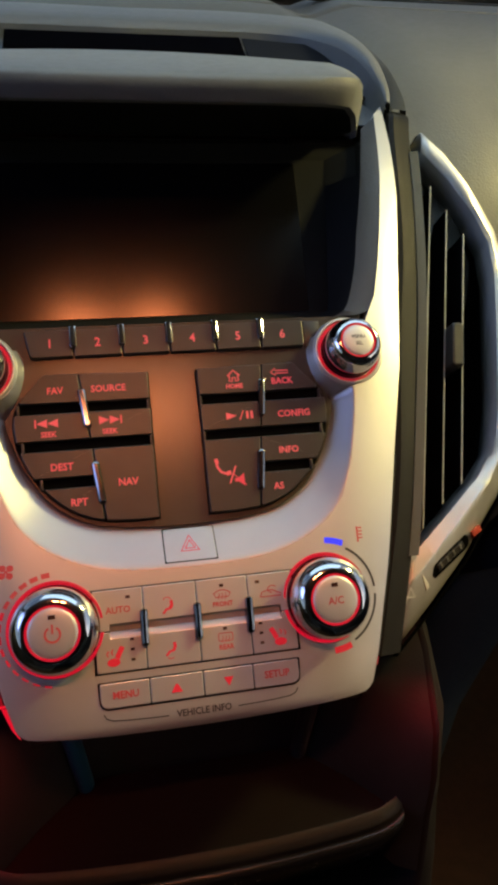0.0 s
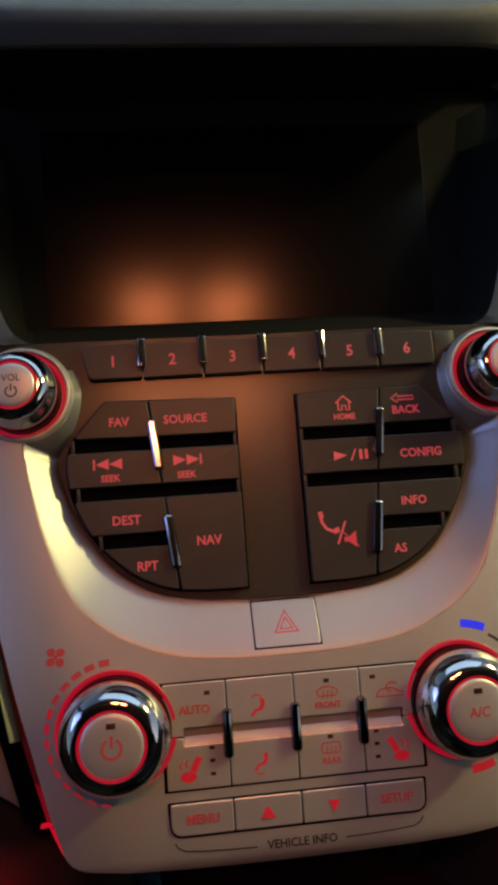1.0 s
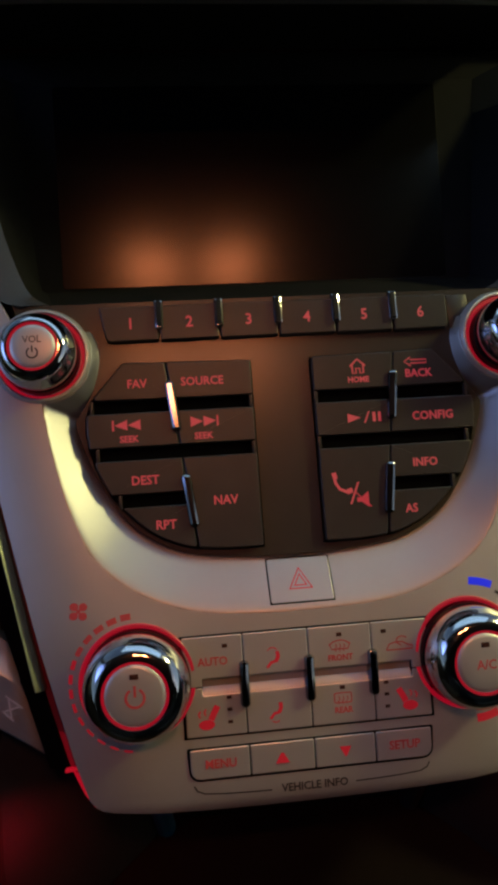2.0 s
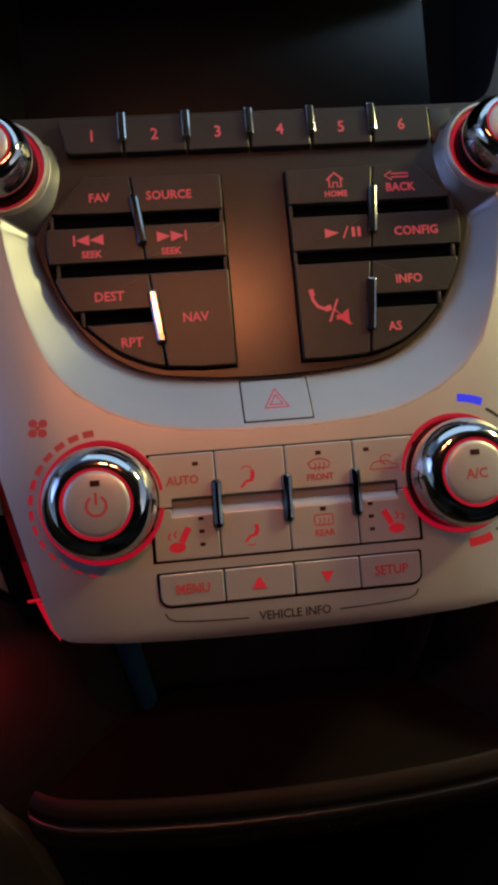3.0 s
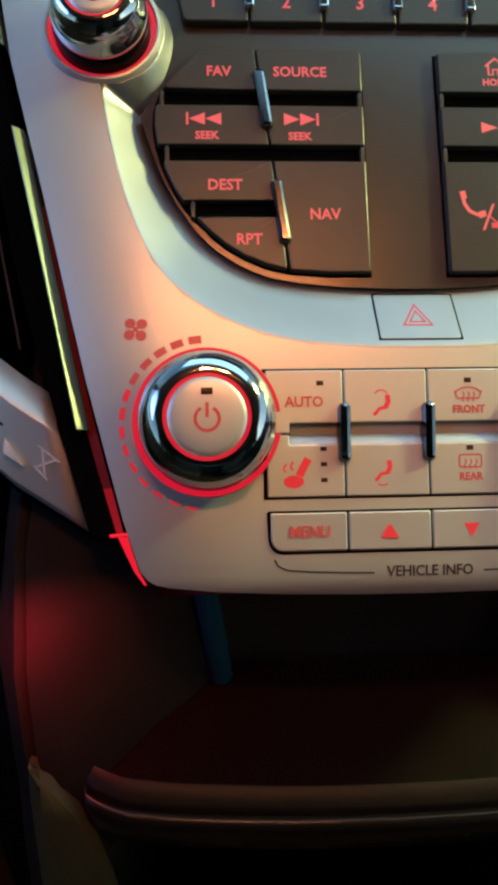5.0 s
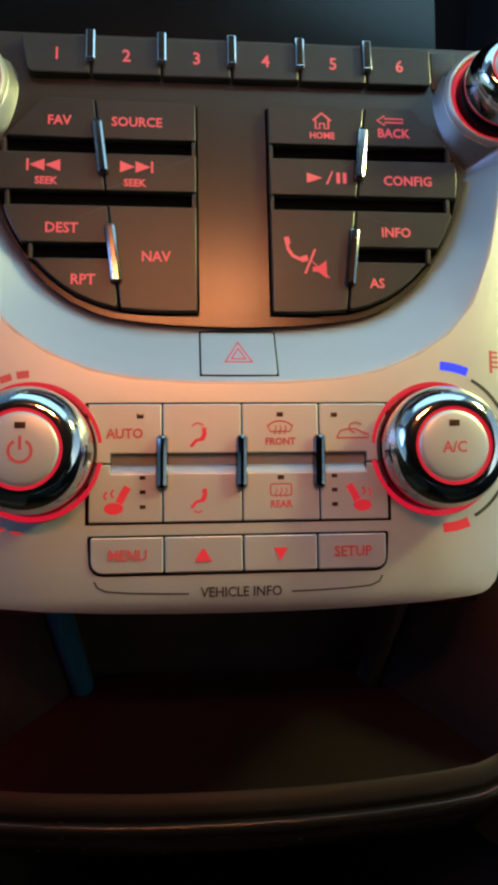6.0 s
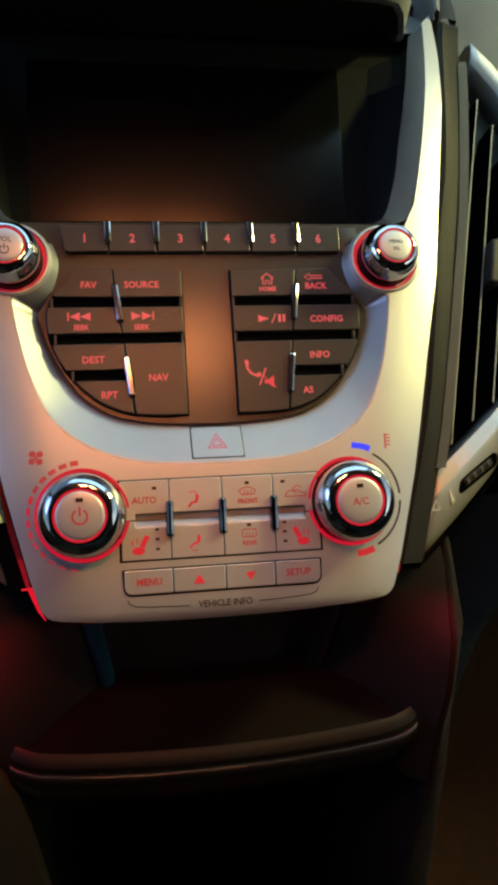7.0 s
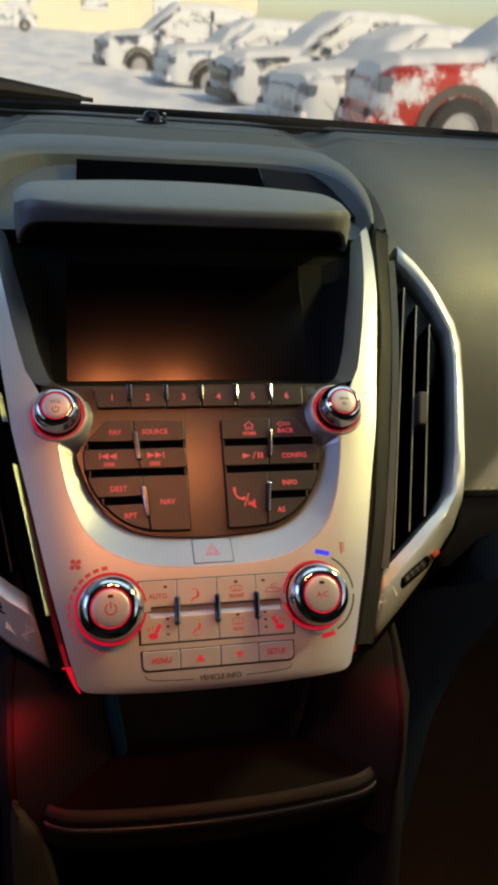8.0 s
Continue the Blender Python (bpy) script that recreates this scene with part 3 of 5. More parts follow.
part("button_recess", plate(rounded([(-45.6, -166.2), (-45.0, -178.2), (45.2, -178.2), (45.8, -166.2)], [0.8, 4, 4, 0.8]), -2, 0.15, 0.1, follow=surf), GAP, stack)
for k in range(4):
    pts = [(mcols[k] + 0.25, -166.8), (mcols[k] + 0.25, -177.4), (mcols[k + 1] - 0.25, -177.4), (mcols[k + 1] - 0.25, -166.8)]
    menu.append(button(rounded(pts, [0.5, 3.4 if k == 0 else 0.5, 3.4 if k == 3 else 0.5, 0.5], 3), w0=-2, w1=0.8, edge=0.4, material=SILVER, follow=surf))


def on(v, lift):
    return surf(v) + lift


legend("MENU", -33.6, -172.2, on(-172.2, 0.98), 4.4, RED_DIM, menu[0], follow=True)
legend("SETUP", 34.4, -172.2, on(-172.2, 0.98), 4.4, RED_DIM, menu[3], follow=True)
part("up_symbol", blob(bmesh.new(), [(-13.8, -174.2), (-8.6, -174.2), (-11.2, -169.8)], on(-172, 0.85)), RED_PRINT, menu[1])
part("down_symbol", blob(bmesh.new(), [(12.2, -174.4), (14.8, -170.0), (9.6, -170.0)], on(-172, 0.85)), RED_PRINT, menu[2])
legend("VEHICLE INFO", 0.3, -183.6, on(-183.6, 0.1), 4.2, INK, face, squeeze=0.92, bold=0.07, follow=True)
for d in (1, -1):
    pts = [(d * 43.6, -179.6), (d * 42.6, -181.4), (d * 40, -182.6), (d * 33, -183.2), (d * 24, -183.6), (d * 15.6, -183.8)]
    bm = stroke(bmesh.new(), pts, 0.5, 0.03)
    for v in bm.verts:
        v.co.z += surf(v.co.y / MM) * MM
    part("print_line", bm, INK, face)


def lifted(bm, lift):
    for v in bm.verts:
        v.co.z += (surf(v.co.y / MM) - roll(v.co.x / MM, v.co.y / MM) + lift) * MM
    return bm


def shrink(bm, cu, cv, k):
    for v in bm.verts:
        v.co.x, v.co.y = cu * MM + (v.co.x - cu * MM) * k, cv * MM + (v.co.y - cv * MM) * k


# legends of the climate buttons
legend("AUTO", -34.4, -136.0, on(-136.0, 0.92), 4.1, RED_DIM, climate[0], follow=True)
for b, cv, top in ((climate[1], -136.6, True), (climate[5], -155.0, False)):
    bm = bmesh.new()
    cx = -12.2
    stroke(bm, [(cx + 1.9, cv + 3.2), (cx + 2.2, cv + 0.8), (cx + 1.2, cv - 1.4)], 1.8, 0)
    stroke(bm, [(cx + 1.6, cv - 1.2), (cx - 1.2, cv - 1.8), (cx - 2.6, cv - 3.6), (cx - 3.4, cv - 3.9)], 1.25, 0)
    if top:
        stroke(bm, arc(cx - 0.4, cv + 2.4, 2.6, 30, 150, 8), 0.5, 0)
    else:
        stroke(bm, arc(cx - 0.6, cv - 3.4, 2.4, 225, 315, 8), 0.5, 0)
    shrink(bm, cx, cv - 0.4, 0.78)
    part("seat_airflow_symbol", lifted(bm, 0.87 if top else 0.57), RED_PRINT, b)
for b, cv, word, low in ((climate[2], -134.0, "FRONT", 0.87), (climate[6], -153.0, "REAR", 0.57)):
    bm = bmesh.new()
    if word == "FRONT":
        stroke(bm, [(8.6, cv - 1.6), (7.4, cv + 1.2)] + arc(12.6, cv - 1.0, 5.4, 150, 30, 8, ry=3.6) + [(17.8, cv + 1.2), (16.6, cv - 1.6)], 0.6, 0, closed=True)
    else:
        stroke(bm, rounded([(8.4, cv - 2.2), (16.8, cv - 2.2), (16.8, cv + 2.4), (8.4, cv + 2.4)], 0.9), 0.6, 0, closed=True)
    for x in (10.6, 12.6, 14.6):
        stroke(bm, [(x, cv + 0.8), (x + 0.5, cv - 0.4), (x - 0.4, cv - 1.6), (x, cv - 2.8)], 0.5, 0)
    shrink(bm, 12.6, cv - 1.0, 0.76)
    part("defrost_symbol", lifted(bm, low), RED_DIM, b)
    legend(word, 12.6, cv - 4.6, on(cv - 5, low + 0.08), 3.0, RED_DIM, b, follow=True)
bm = bmesh.new()
stroke(bm, [(28.6, -137.6), (30, -135.2), (33.0, -134.4), (36.5, -134.4), (39.4, -136.0), (41.6, -136.6), (41.6, -138.0), (28.6, -138.0)], 0.6, 0, closed=True)
stroke(bm, [(38.8, -132.6), (36.4, -131.6), (34.0, -132.6), (33.6, -134.6), (36.0, -136.2)], 0.6, 0)
shrink(bm, 35.4, -136.0, 0.76)
part("recirculate_symbol", lifted(bm, 0.87), RED_DIM, climate[3])
for d, b in ((-1, climate[4]), (1, climate[7])):
    bm = bmesh.new()
    cx = 36.4 * d
    stroke(bm, [(cx - 2.8 * d, -151.8), (cx - 1.4 * d, -154.2), (cx - 0.2 * d, -156.6)], 2.3, 0)
    blob(bm, [(cx + 1.4 * d + 2.9 * math.cos(t), -158.2 + 1.8 * math.sin(t)) for t in [2 * math.pi * q / 14 for q in range(14)]], 0)
    stroke(bm, [(cx + 1.4 * d, -152.6), (cx + 2.2 * d, -153.8), (cx + 1.6 * d, -155.0)], 0.6, 0)
    stroke(bm, [(cx + 3.4 * d, -153.2), (cx + 4.2 * d, -154.4), (cx + 3.6 * d, -155.6)], 0.6, 0)
    part("heated_seat_symbol", lifted(bm, 0.57), RED_PRINT, b)
    for v in (-149.1, -153.4, -157.8):
        part("indicator", lifted(plate([(29.2 * d - 0.9, v - 0.6), (29.2 * d + 0.9, v - 0.6), (29.2 * d + 0.9, v + 0.6), (29.2 * d - 0.9, v + 0.6)], 0, 0.12, 0.05), 0.5), LED_OFF, b)
for x, v, b, low in ((-29.8, -130.6, climate[0], 0.8), (12.6, -130.2, climate[2], 0.8), (29.4, -130.4, climate[3], 0.8), (12.6, -149.4, climate[6], 0.5)):
    part("indicator", lifted(plate([(x - 1.0, v - 0.7), (x + 1.0, v - 0.7), (x + 1.0, v + 0.7), (x - 1.0, v + 0.7)], 0, 0.12, 0.05), low), LED_OFF, b)


# ---- knobs ----
def knob(u, v, base, r, height, cap_r, sunk, tilt=0.0):
    k = new("knob")
    k.parent = stack
    k.matrix_local = pose(u * MM, v * MM, base * MM, tilt)
    tagged(k, "chrome rotary knob with a silver cap and red light rings")
    R = cap_r
    part("light_ring", lathe([(r + 1.9, -4), (r + 1.9, 0.1 - sunk), (r + 1.6, 0.35 - sunk), (r + 0.5, 0.35 - sunk), (r + 0.1, -1 - sunk)], 64), RED_RING, k)
    part("skirt", lathe([(r, -3), (r, height * 0.12), (r - 0.2, height * 0.2), (r - 0.9, height * 0.22), (r - 5, -2)], 64), SKIRT, k, "gloss black knob skirt")
    dome = [(r - 1.0, height * 0.18), (r - 0.45, height * 0.24), (r - 0.35, height * 0.36), (r - 0.5, height * 0.52), (r - 0.9, height * 0.64)]
    for q in range(13):
        t = radians(28 + 62 * q / 12)
        dome.append((R + 1.0 + (r - 1.4 - R - 1.0) * math.cos(t) / math.cos(radians(28)), height * (0.70 + 0.30 * (math.sin(t) - 0.469) / 0.531)))
    dome += [(R + 0.92, height - 0.45), (R + 0.9, height - 4)]
    part("chrome_collar", lathe(dome, 72), BRIGHT, k, "domed chrome collar")
    part("cap_light_ring", lathe([(R + 0.95, height - 3), (R + 0.9, height - 0.5), (R + 0.05, height - 0.4), (R, height - 3)]), RED_RING, k)
    cap = part("cap", lathe([(R, height - 3), (R, height - 0.6), (R - 0.5, height - 0.1), (R - 1.5, height + 0.15), (R * 0.5, height + 0.35), (0.02, height + 0.4)]), SILVER, k, "round silver cap")
    return k, cap, height + 0.42


def power_symbol(cap, v, w, s, material):
    bm = stroke(bmesh.new(), arc(0, v, s, 120, 420, 18), s * 0.28, w)
    stroke(bm, [(0, v + s * 1.35), (0, v + s * 0.1)], s * 0.28, w)
    part("power_symbol", bm, material, cap)


for d in (-1, 1):
    bm = lathe([(19.0, -8), (18.8, 1.0), (18.2, 2.9), (17.5, 3.8), (16.9, 3.9), (16.5, 3.6), (16.3, -6)], 64)
    part("knob_pod", bm, SILVER, stack, "round silver knob pod", m=pose(KNOB[0] * d * MM, KNOB[1] * MM, 0))
    k, cap, top = knob(KNOB[0] * d, KNOB[1] - 0.5, 4.4, 14.6, 15.2, 8.0, 1.6)
    if d < 0:
        legend("VOL", 0, 2.2, top, 3.6, INK, cap, bold=0)
        power_symbol(cap, -2.6, top - 0.02, 1.9, INK)
    else:
        legend("MENU", 0, 1.6, top, 2.6, INK, cap, bold=0)
        legend("SEL", 0, -2.0, top, 2.6, INK, cap, bold=0)
for d in (-1, 1):
    k, cap, top = knob(61.6 * d, -141.0, 4.9, 19.0, 15.5, 10.5, 0.2, tilt=4.9)
    part("indicator", plate([(-1.5, 5.6), (1.5, 5.6), (1.5, 7.4), (-1.5, 7.4)], top - 0.5, top + 0.05, 0.05), LED_OFF, cap)
    if d < 0:
        power_symbol(cap, -0.6, top, 3.1, RED_DIM)
    else:
        legend("A/C", 0, -0.6, top, 4.6, RED_DIM, cap)

# fan scale round the left knob, temperature scale round the right one
for k in range(14):
    a0 = 93 + k * 12.5
    wid = 2.3 - 0.13 * k
    bm = stroke(bmesh.new(), arc(-61.7, -141.4, 23.9, a0, a0 + 8.8 - 0.1 * k, 4), max(0.8, wid), 0.02)
    part("fan_scale_mark", lifted(bm, 0), RED_DIM if k < 5 else RED_PRINT, face)
bm = bmesh.new()
for k in range(4):
    a = radians(40 + 90 * k)
    cx, cy = -81.4 + 2.35 * math.cos(a), -114.4 + 2.35 * math.sin(a)
    blob(bm, [(cx + 1.55 * math.cos(t), cy + 1.45 * math.sin(t)) for t in [2 * math.pi * q / 12 for q in range(12)]], 0.02)
    stroke(bm, [(-81.4, -114.4), (cx, cy)], 0.8, 0.02)
part("fan_symbol", lifted(bm, 0), RED_DIM, face)
part("cold_mark", lifted(stroke(bmesh.new(), arc(62.4, -140.6, 26.0, 86, 66, 6), 2.8, 0.02), 0), BLUE, face)
part("hot_mark", lifted(stroke(bmesh.new(), arc(62.4, -140.6, 25.0, 272, 292, 6), 3.0, 0.02), 0), RED_PRINT, face)
for a0, a1 in ((61, 5), (-3, -62)):
    part("temperature_arc", lifted(stroke(bmesh.new(), arc(62.4, -140.6, 24.2, a0, a1, 18), 1.1, 0.02), 0), INK, face)
bm = stroke(bmesh.new(), [(81.2, -109.6), (81.0, -117.0)], 0.9, 0.02)
for q in range(4):
    stroke(bm, [(81.4, -110.2 - 1.6 * q), (83.6, -110.3 - 1.6 * q)], 0.7, 0.02)
part("thermometer_symbol", lifted(bm, 0), RED_DIM, face)

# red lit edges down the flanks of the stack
# red glow falling on the strips is painted as emission, stronger towards the bottom
FLANK_GLOW = mat("flank_painted_glow", (0.14, 0.008, 0.012), 0.45, emit=(1.0, 0.008, 0.03), power=0.025)
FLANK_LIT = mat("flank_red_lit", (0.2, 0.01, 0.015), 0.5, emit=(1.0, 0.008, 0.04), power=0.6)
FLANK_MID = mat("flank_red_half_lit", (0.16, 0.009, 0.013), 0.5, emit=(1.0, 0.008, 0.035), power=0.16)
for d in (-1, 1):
    for pts, material, words in (([(109.5, -73), (96.6, -129), (91, -152), (89.4, -158)], FLANK_GLOW if d < 0 else DARK, "dark edge strip"), ([(89.4, -158.1), (87.6, -165), (86.1, -171)], FLANK_MID if d < 0 else DARK, "lower edge strip")):
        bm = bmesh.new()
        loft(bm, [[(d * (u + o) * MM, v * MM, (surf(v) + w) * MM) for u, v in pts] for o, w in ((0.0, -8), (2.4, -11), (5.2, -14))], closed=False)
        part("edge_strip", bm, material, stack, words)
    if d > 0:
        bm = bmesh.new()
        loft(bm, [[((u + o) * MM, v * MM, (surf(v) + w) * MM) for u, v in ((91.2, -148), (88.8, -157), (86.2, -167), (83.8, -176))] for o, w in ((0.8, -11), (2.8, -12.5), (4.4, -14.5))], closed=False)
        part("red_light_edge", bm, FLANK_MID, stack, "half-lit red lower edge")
        continue
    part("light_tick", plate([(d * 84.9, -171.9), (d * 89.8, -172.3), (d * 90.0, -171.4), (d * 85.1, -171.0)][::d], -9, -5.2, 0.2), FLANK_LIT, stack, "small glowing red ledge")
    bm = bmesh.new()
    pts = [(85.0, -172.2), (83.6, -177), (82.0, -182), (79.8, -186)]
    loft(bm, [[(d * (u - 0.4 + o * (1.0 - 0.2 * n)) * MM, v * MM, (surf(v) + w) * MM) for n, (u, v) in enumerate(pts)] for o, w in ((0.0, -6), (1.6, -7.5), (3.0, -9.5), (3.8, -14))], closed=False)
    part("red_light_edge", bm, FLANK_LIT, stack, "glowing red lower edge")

# ---- display in its hooded recess ----
recess = [(-89, 2.4), (89, 2.4), (97, 8), (103.5, 24), (112.5, 60), (121.5, 96), (126, 121), (-126, 121), (-121.5, 96), (-112.5, 60), (-103.5, 24), (-97, 8)]
back = [(-95, 19.5), (95, 19.5), (97, 20), (98, 24), (101, 60), (104, 96), (105, 112), (-105, 112), (-104, 96), (-101, 60), (-98, 24), (-97, 20)]
display = thing("display", "black hooded dashboard display, switched off, with a satin glass screen", "display", PANEL)
bm = bmesh.new()
loft(bm, [[(u * MM, v * MM, (surf(v) - 5.2) * MM) for u, v in recess], [(u * 0.99 * MM, v * MM, (surf(v) - 9) * MM) for u, v in recess], [(u * MM, v * MM, (-36 + (v - 20.6) * 0.106) * MM) for u, v in back]], cap=(False, True))
part("recess_wall", bm, RECESS, display, "dark recess wall", smooth=25)
part("screen", plate(rounded([(-88, 20.6), (86, 20.6), (86, 110), (-88, 110)], 1.5), -36.6, -35.9, 0.03, follow=lambda v: (v - 20.6) * 0.106), SCREEN, display, "dark satin screen glass")
# grey collar beside the recess
for d in (-1, 1):
    bm = bmesh.new()
    a = smooth_line([(99, 1.8), (107, 4.5), (112, 13), (117, 31), (121.7, 50), (126, 70), (130.5, 91), (134, 110), (138.5, 138)], 4)
    b = smooth_line([(89, 3.0), (95.4, 7.0), (100, 15.6), (106, 34), (110.3, 53), (115.5, 73), (121, 95), (125.3, 113), (130, 131)], 4)
    loft(bm, [[(d * u * MM, v * MM, (surf(v) - 1.4) * MM) for u, v in a], [(d * (u * 0.55 + x * 0.45) * MM, (v * 0.55 + y * 0.45) * MM, (surf(v) - 2.4) * MM) for (u, v), (x, y) in zip(a, b)], [(d * u * MM, v * MM, (surf(v) - 5) * MM) for u, v in b], [(d * (u + 1.5) * MM, v * MM, (surf(v) - 8) * MM) for u, v in b]], closed=False)
    part("collar", bm, COLLAR, display, "dark grey collar", smooth=70)


INVERSE = PANEL.inverted()


def at_world(x, y, z):
    return tuple(INVERSE @ Vector((x, y, z)))


# hood over the display: a flat visor with a straight front face and drooping ends
xs = [-1.0, -0.985, -0.95, -0.9, -0.83, -0.74, -0.6, -0.4, -0.2, 0, 0.2, 0.4, 0.6, 0.74, 0.83, 0.9, 0.95, 0.985, 1.0]
bm = bmesh.new()
rows = []
for y0, z0, half, tail in ((0.103, 1.1165, 0.119, 0.0), (0.068, 1.137, 0.1165, 0.0), (0.0470, 1.1436, 0.1155, 0.0), (0.0430, 1.1455, 0.117, 0.0), (0.0408, 1.1515, 0.1175, 0.0), (0.0418, 1.1552, 0.117, 0.0), (0.0440, 1.1568, 0.117, 0.05), (0.049, 1.1576, 0.117, 0.1),
                           (0.08, 1.1575, 0.1195, 0.3), (0.12, 1.1555, 0.122, 0.7), (0.155, 1.152, 0.124, 1.0), (0.163, 1.150, 0.1245, 1.0), (0.166, 1.145, 0.1245, 1.0), (0.166, 1.12, 0.1245, 1.0)):
    row = []
    for s in xs:
        e = max(0.0, (abs(s) - 0.88) / 0.12)
        row.append(at_world(s * half * 0.968 - 0.003, y0 - 0.030 * tail * s * s + (0.010 * s ** 4 + 0.014 * e * e) * (1 - tail), z0 - 0.007 * e * e - ((0.004 * s ** 6 + 0.006 * e * e) if 1.12 < z0 < 1.15 and y0 < 0.1 else 0.0)))
    rows.append(row)
under = bmesh.new()
loft(under, rows[:3], closed=False)
part("hood_underside", under, RECESS, display, "black hood underside", smooth=60)
loft(bm, rows[2:], closed=False)
for d in (0, len(xs) - 1):
    col = [PANEL @ Vector(r[d]) for r in rows[2:11]]
    loft(bm, [[at_world(*c) for c in col], [at_world(c.x * 1.003, c.y + 0.001, min(c.z, 1.150) - 0.004) for c in col], [at_world(c.x * 1.004, 0.5 * c.y + 0.0595, 1.121) for c in col]], closed=False)
part("hood", bm, HOOD, display, "grey soft-touch hood", smooth=40)

# ---- outer arch over the display and its dark top glass ----
arch = thing("display_arch", "charcoal vinyl arch round the display with a dark glass top", "dashboard trim", PANEL)
a_in = smooth_line([(0.148, 0.125, 1.131), (0.149, 0.14, 1.138), (0.147, 0.165, 1.148), (0.142, 0.195, 1.154), (0.133, 0.225, 1.156), (0.112, 0.248, 1.157), (0.066, 0.256, 1.157), (0.0, 0.254, 1.157)], 4)
a_out = smooth_line([(0.152, 0.127, 1.130), (0.1555, 0.142, 1.137), (0.158, 0.175, 1.148), (0.158, 0.22, 1.155), (0.155, 0.27, 1.158), (0.145, 0.312, 1.159), (0.085, 0.328, 1.160), (0.0, 0.322, 1.160)], 4)
bm = bmesh.new()
rows = []
for t, dz in ((0.0, -0.004), (0.03, -0.001), (0.1, 0.0008), (0.3, 0.0018), (0.7, 0.0016), (0.93, 0.0004), (1.0, -0.002), (1.02, -0.012)):
    line = [Vector(p).lerp(Vector(q), t) for p, q in zip(a_in, a_out)]
    full = [(p.x, p.y, p.z + dz) for p in line] + [(-p.x, p.y, p.z + dz) for p in reversed(line[:-1])]
    rows.append([at_world(*p) for p in full])
loft(bm, rows, closed=False)
part("arch_rim", bm, HOOD, arch, "charcoal arch rim", smooth=50)
NAVY = mat("navy_black_pad", (0.006, 0.0065, 0.009), 0.6, spec=0.1)
CHANNEL = mat("slate_channel_vinyl", (0.026, 0.03, 0.038), 0.6, spec=0.2, vary=0.1, scale=50)
bm = bmesh.new()
full = [Vector(p) for p in a_in] + [Vector((-p[0], p[1], p[2])) for p in reversed(a_in[:-1])]
loft(bm, [[at_world(p.x * 0.998, p.y - 0.0004, p.z + dz) for p in full] for dz in (-0.0038, -0.034)], closed=False)
part("arch_wall", bm, HOOD, arch, "dark inner wall of the arch", smooth=50)
for d in (-1, 1):
    bm = bmesh.new()
    lines = []
    for o, dz in ((-0.001, -0.004), (0.25, -0.0022), (1.0, -0.0035), (1.1, -0.014)):
        row = []
        for i, p in enumerate(a_out[:-8]):
            k = i / (len(a_out) - 9)
            wide = 0.013 * (1 - k) + 0.003 * k
            ang = 0.25 + 1.1 * k * k
            row.append(at_world(d * (p[0] + wide * o * math.cos(ang)), p[1] + wide * o * math.sin(ang), p[2] + dz))
        lines.append(row)
    loft(bm, lines, closed=False)
    part("channel", bm, CHANNEL, arch, "dark channel along the arch", smooth=50)
bm = bmesh.new()
loft(bm, [[at_world(x, y, z) for x in (-0.155, -0.12, 0.0, 0.12, 0.155)] for y, z in ((0.12, 1.120), (0.18, 1.126), (0.235, 1.140), (0.262, 1.146))], closed=False)
part("well_floor", bm, HOOD, arch, "grey well floor")
bm = bmesh.new()
loft(bm, [[at_world(x, y, z) for x, y, z in ((-0.081, 0.15, 1.125), (0.076, 0.15, 1.125), (0.078, 0.244, 1.147), (-0.082, 0.244, 1.147))], [at_world(x, y, z) for x, y, z in ((-0.081, 0.15, 1.129), (0.076, 0.15, 1.129), (0.078, 0.244, 1.151), (-0.082, 0.244, 1.151))]])
part("top_glass", bm, mat("smoked_top_glass", (0.002, 0.002, 0.003), 0.4, spec=0.0), arch, "dark smoked glass window", smooth=None)
bm = bmesh.new()
loft(bm, [[at_world(x, y, z) for x, y, z in ((0.079, 0.16, 1.127), (0.15, 0.16, 1.127), (0.14, 0.235, 1.147), (0.08, 0.244, 1.149))], [at_world(x, y, z) for x, y, z in ((0.079, 0.16, 1.1285), (0.15, 0.16, 1.1285), (0.14, 0.235, 1.1485), (0.08, 0.244, 1.1505))]])
part("side_pad", bm, NAVY, arch, "dark side pad")

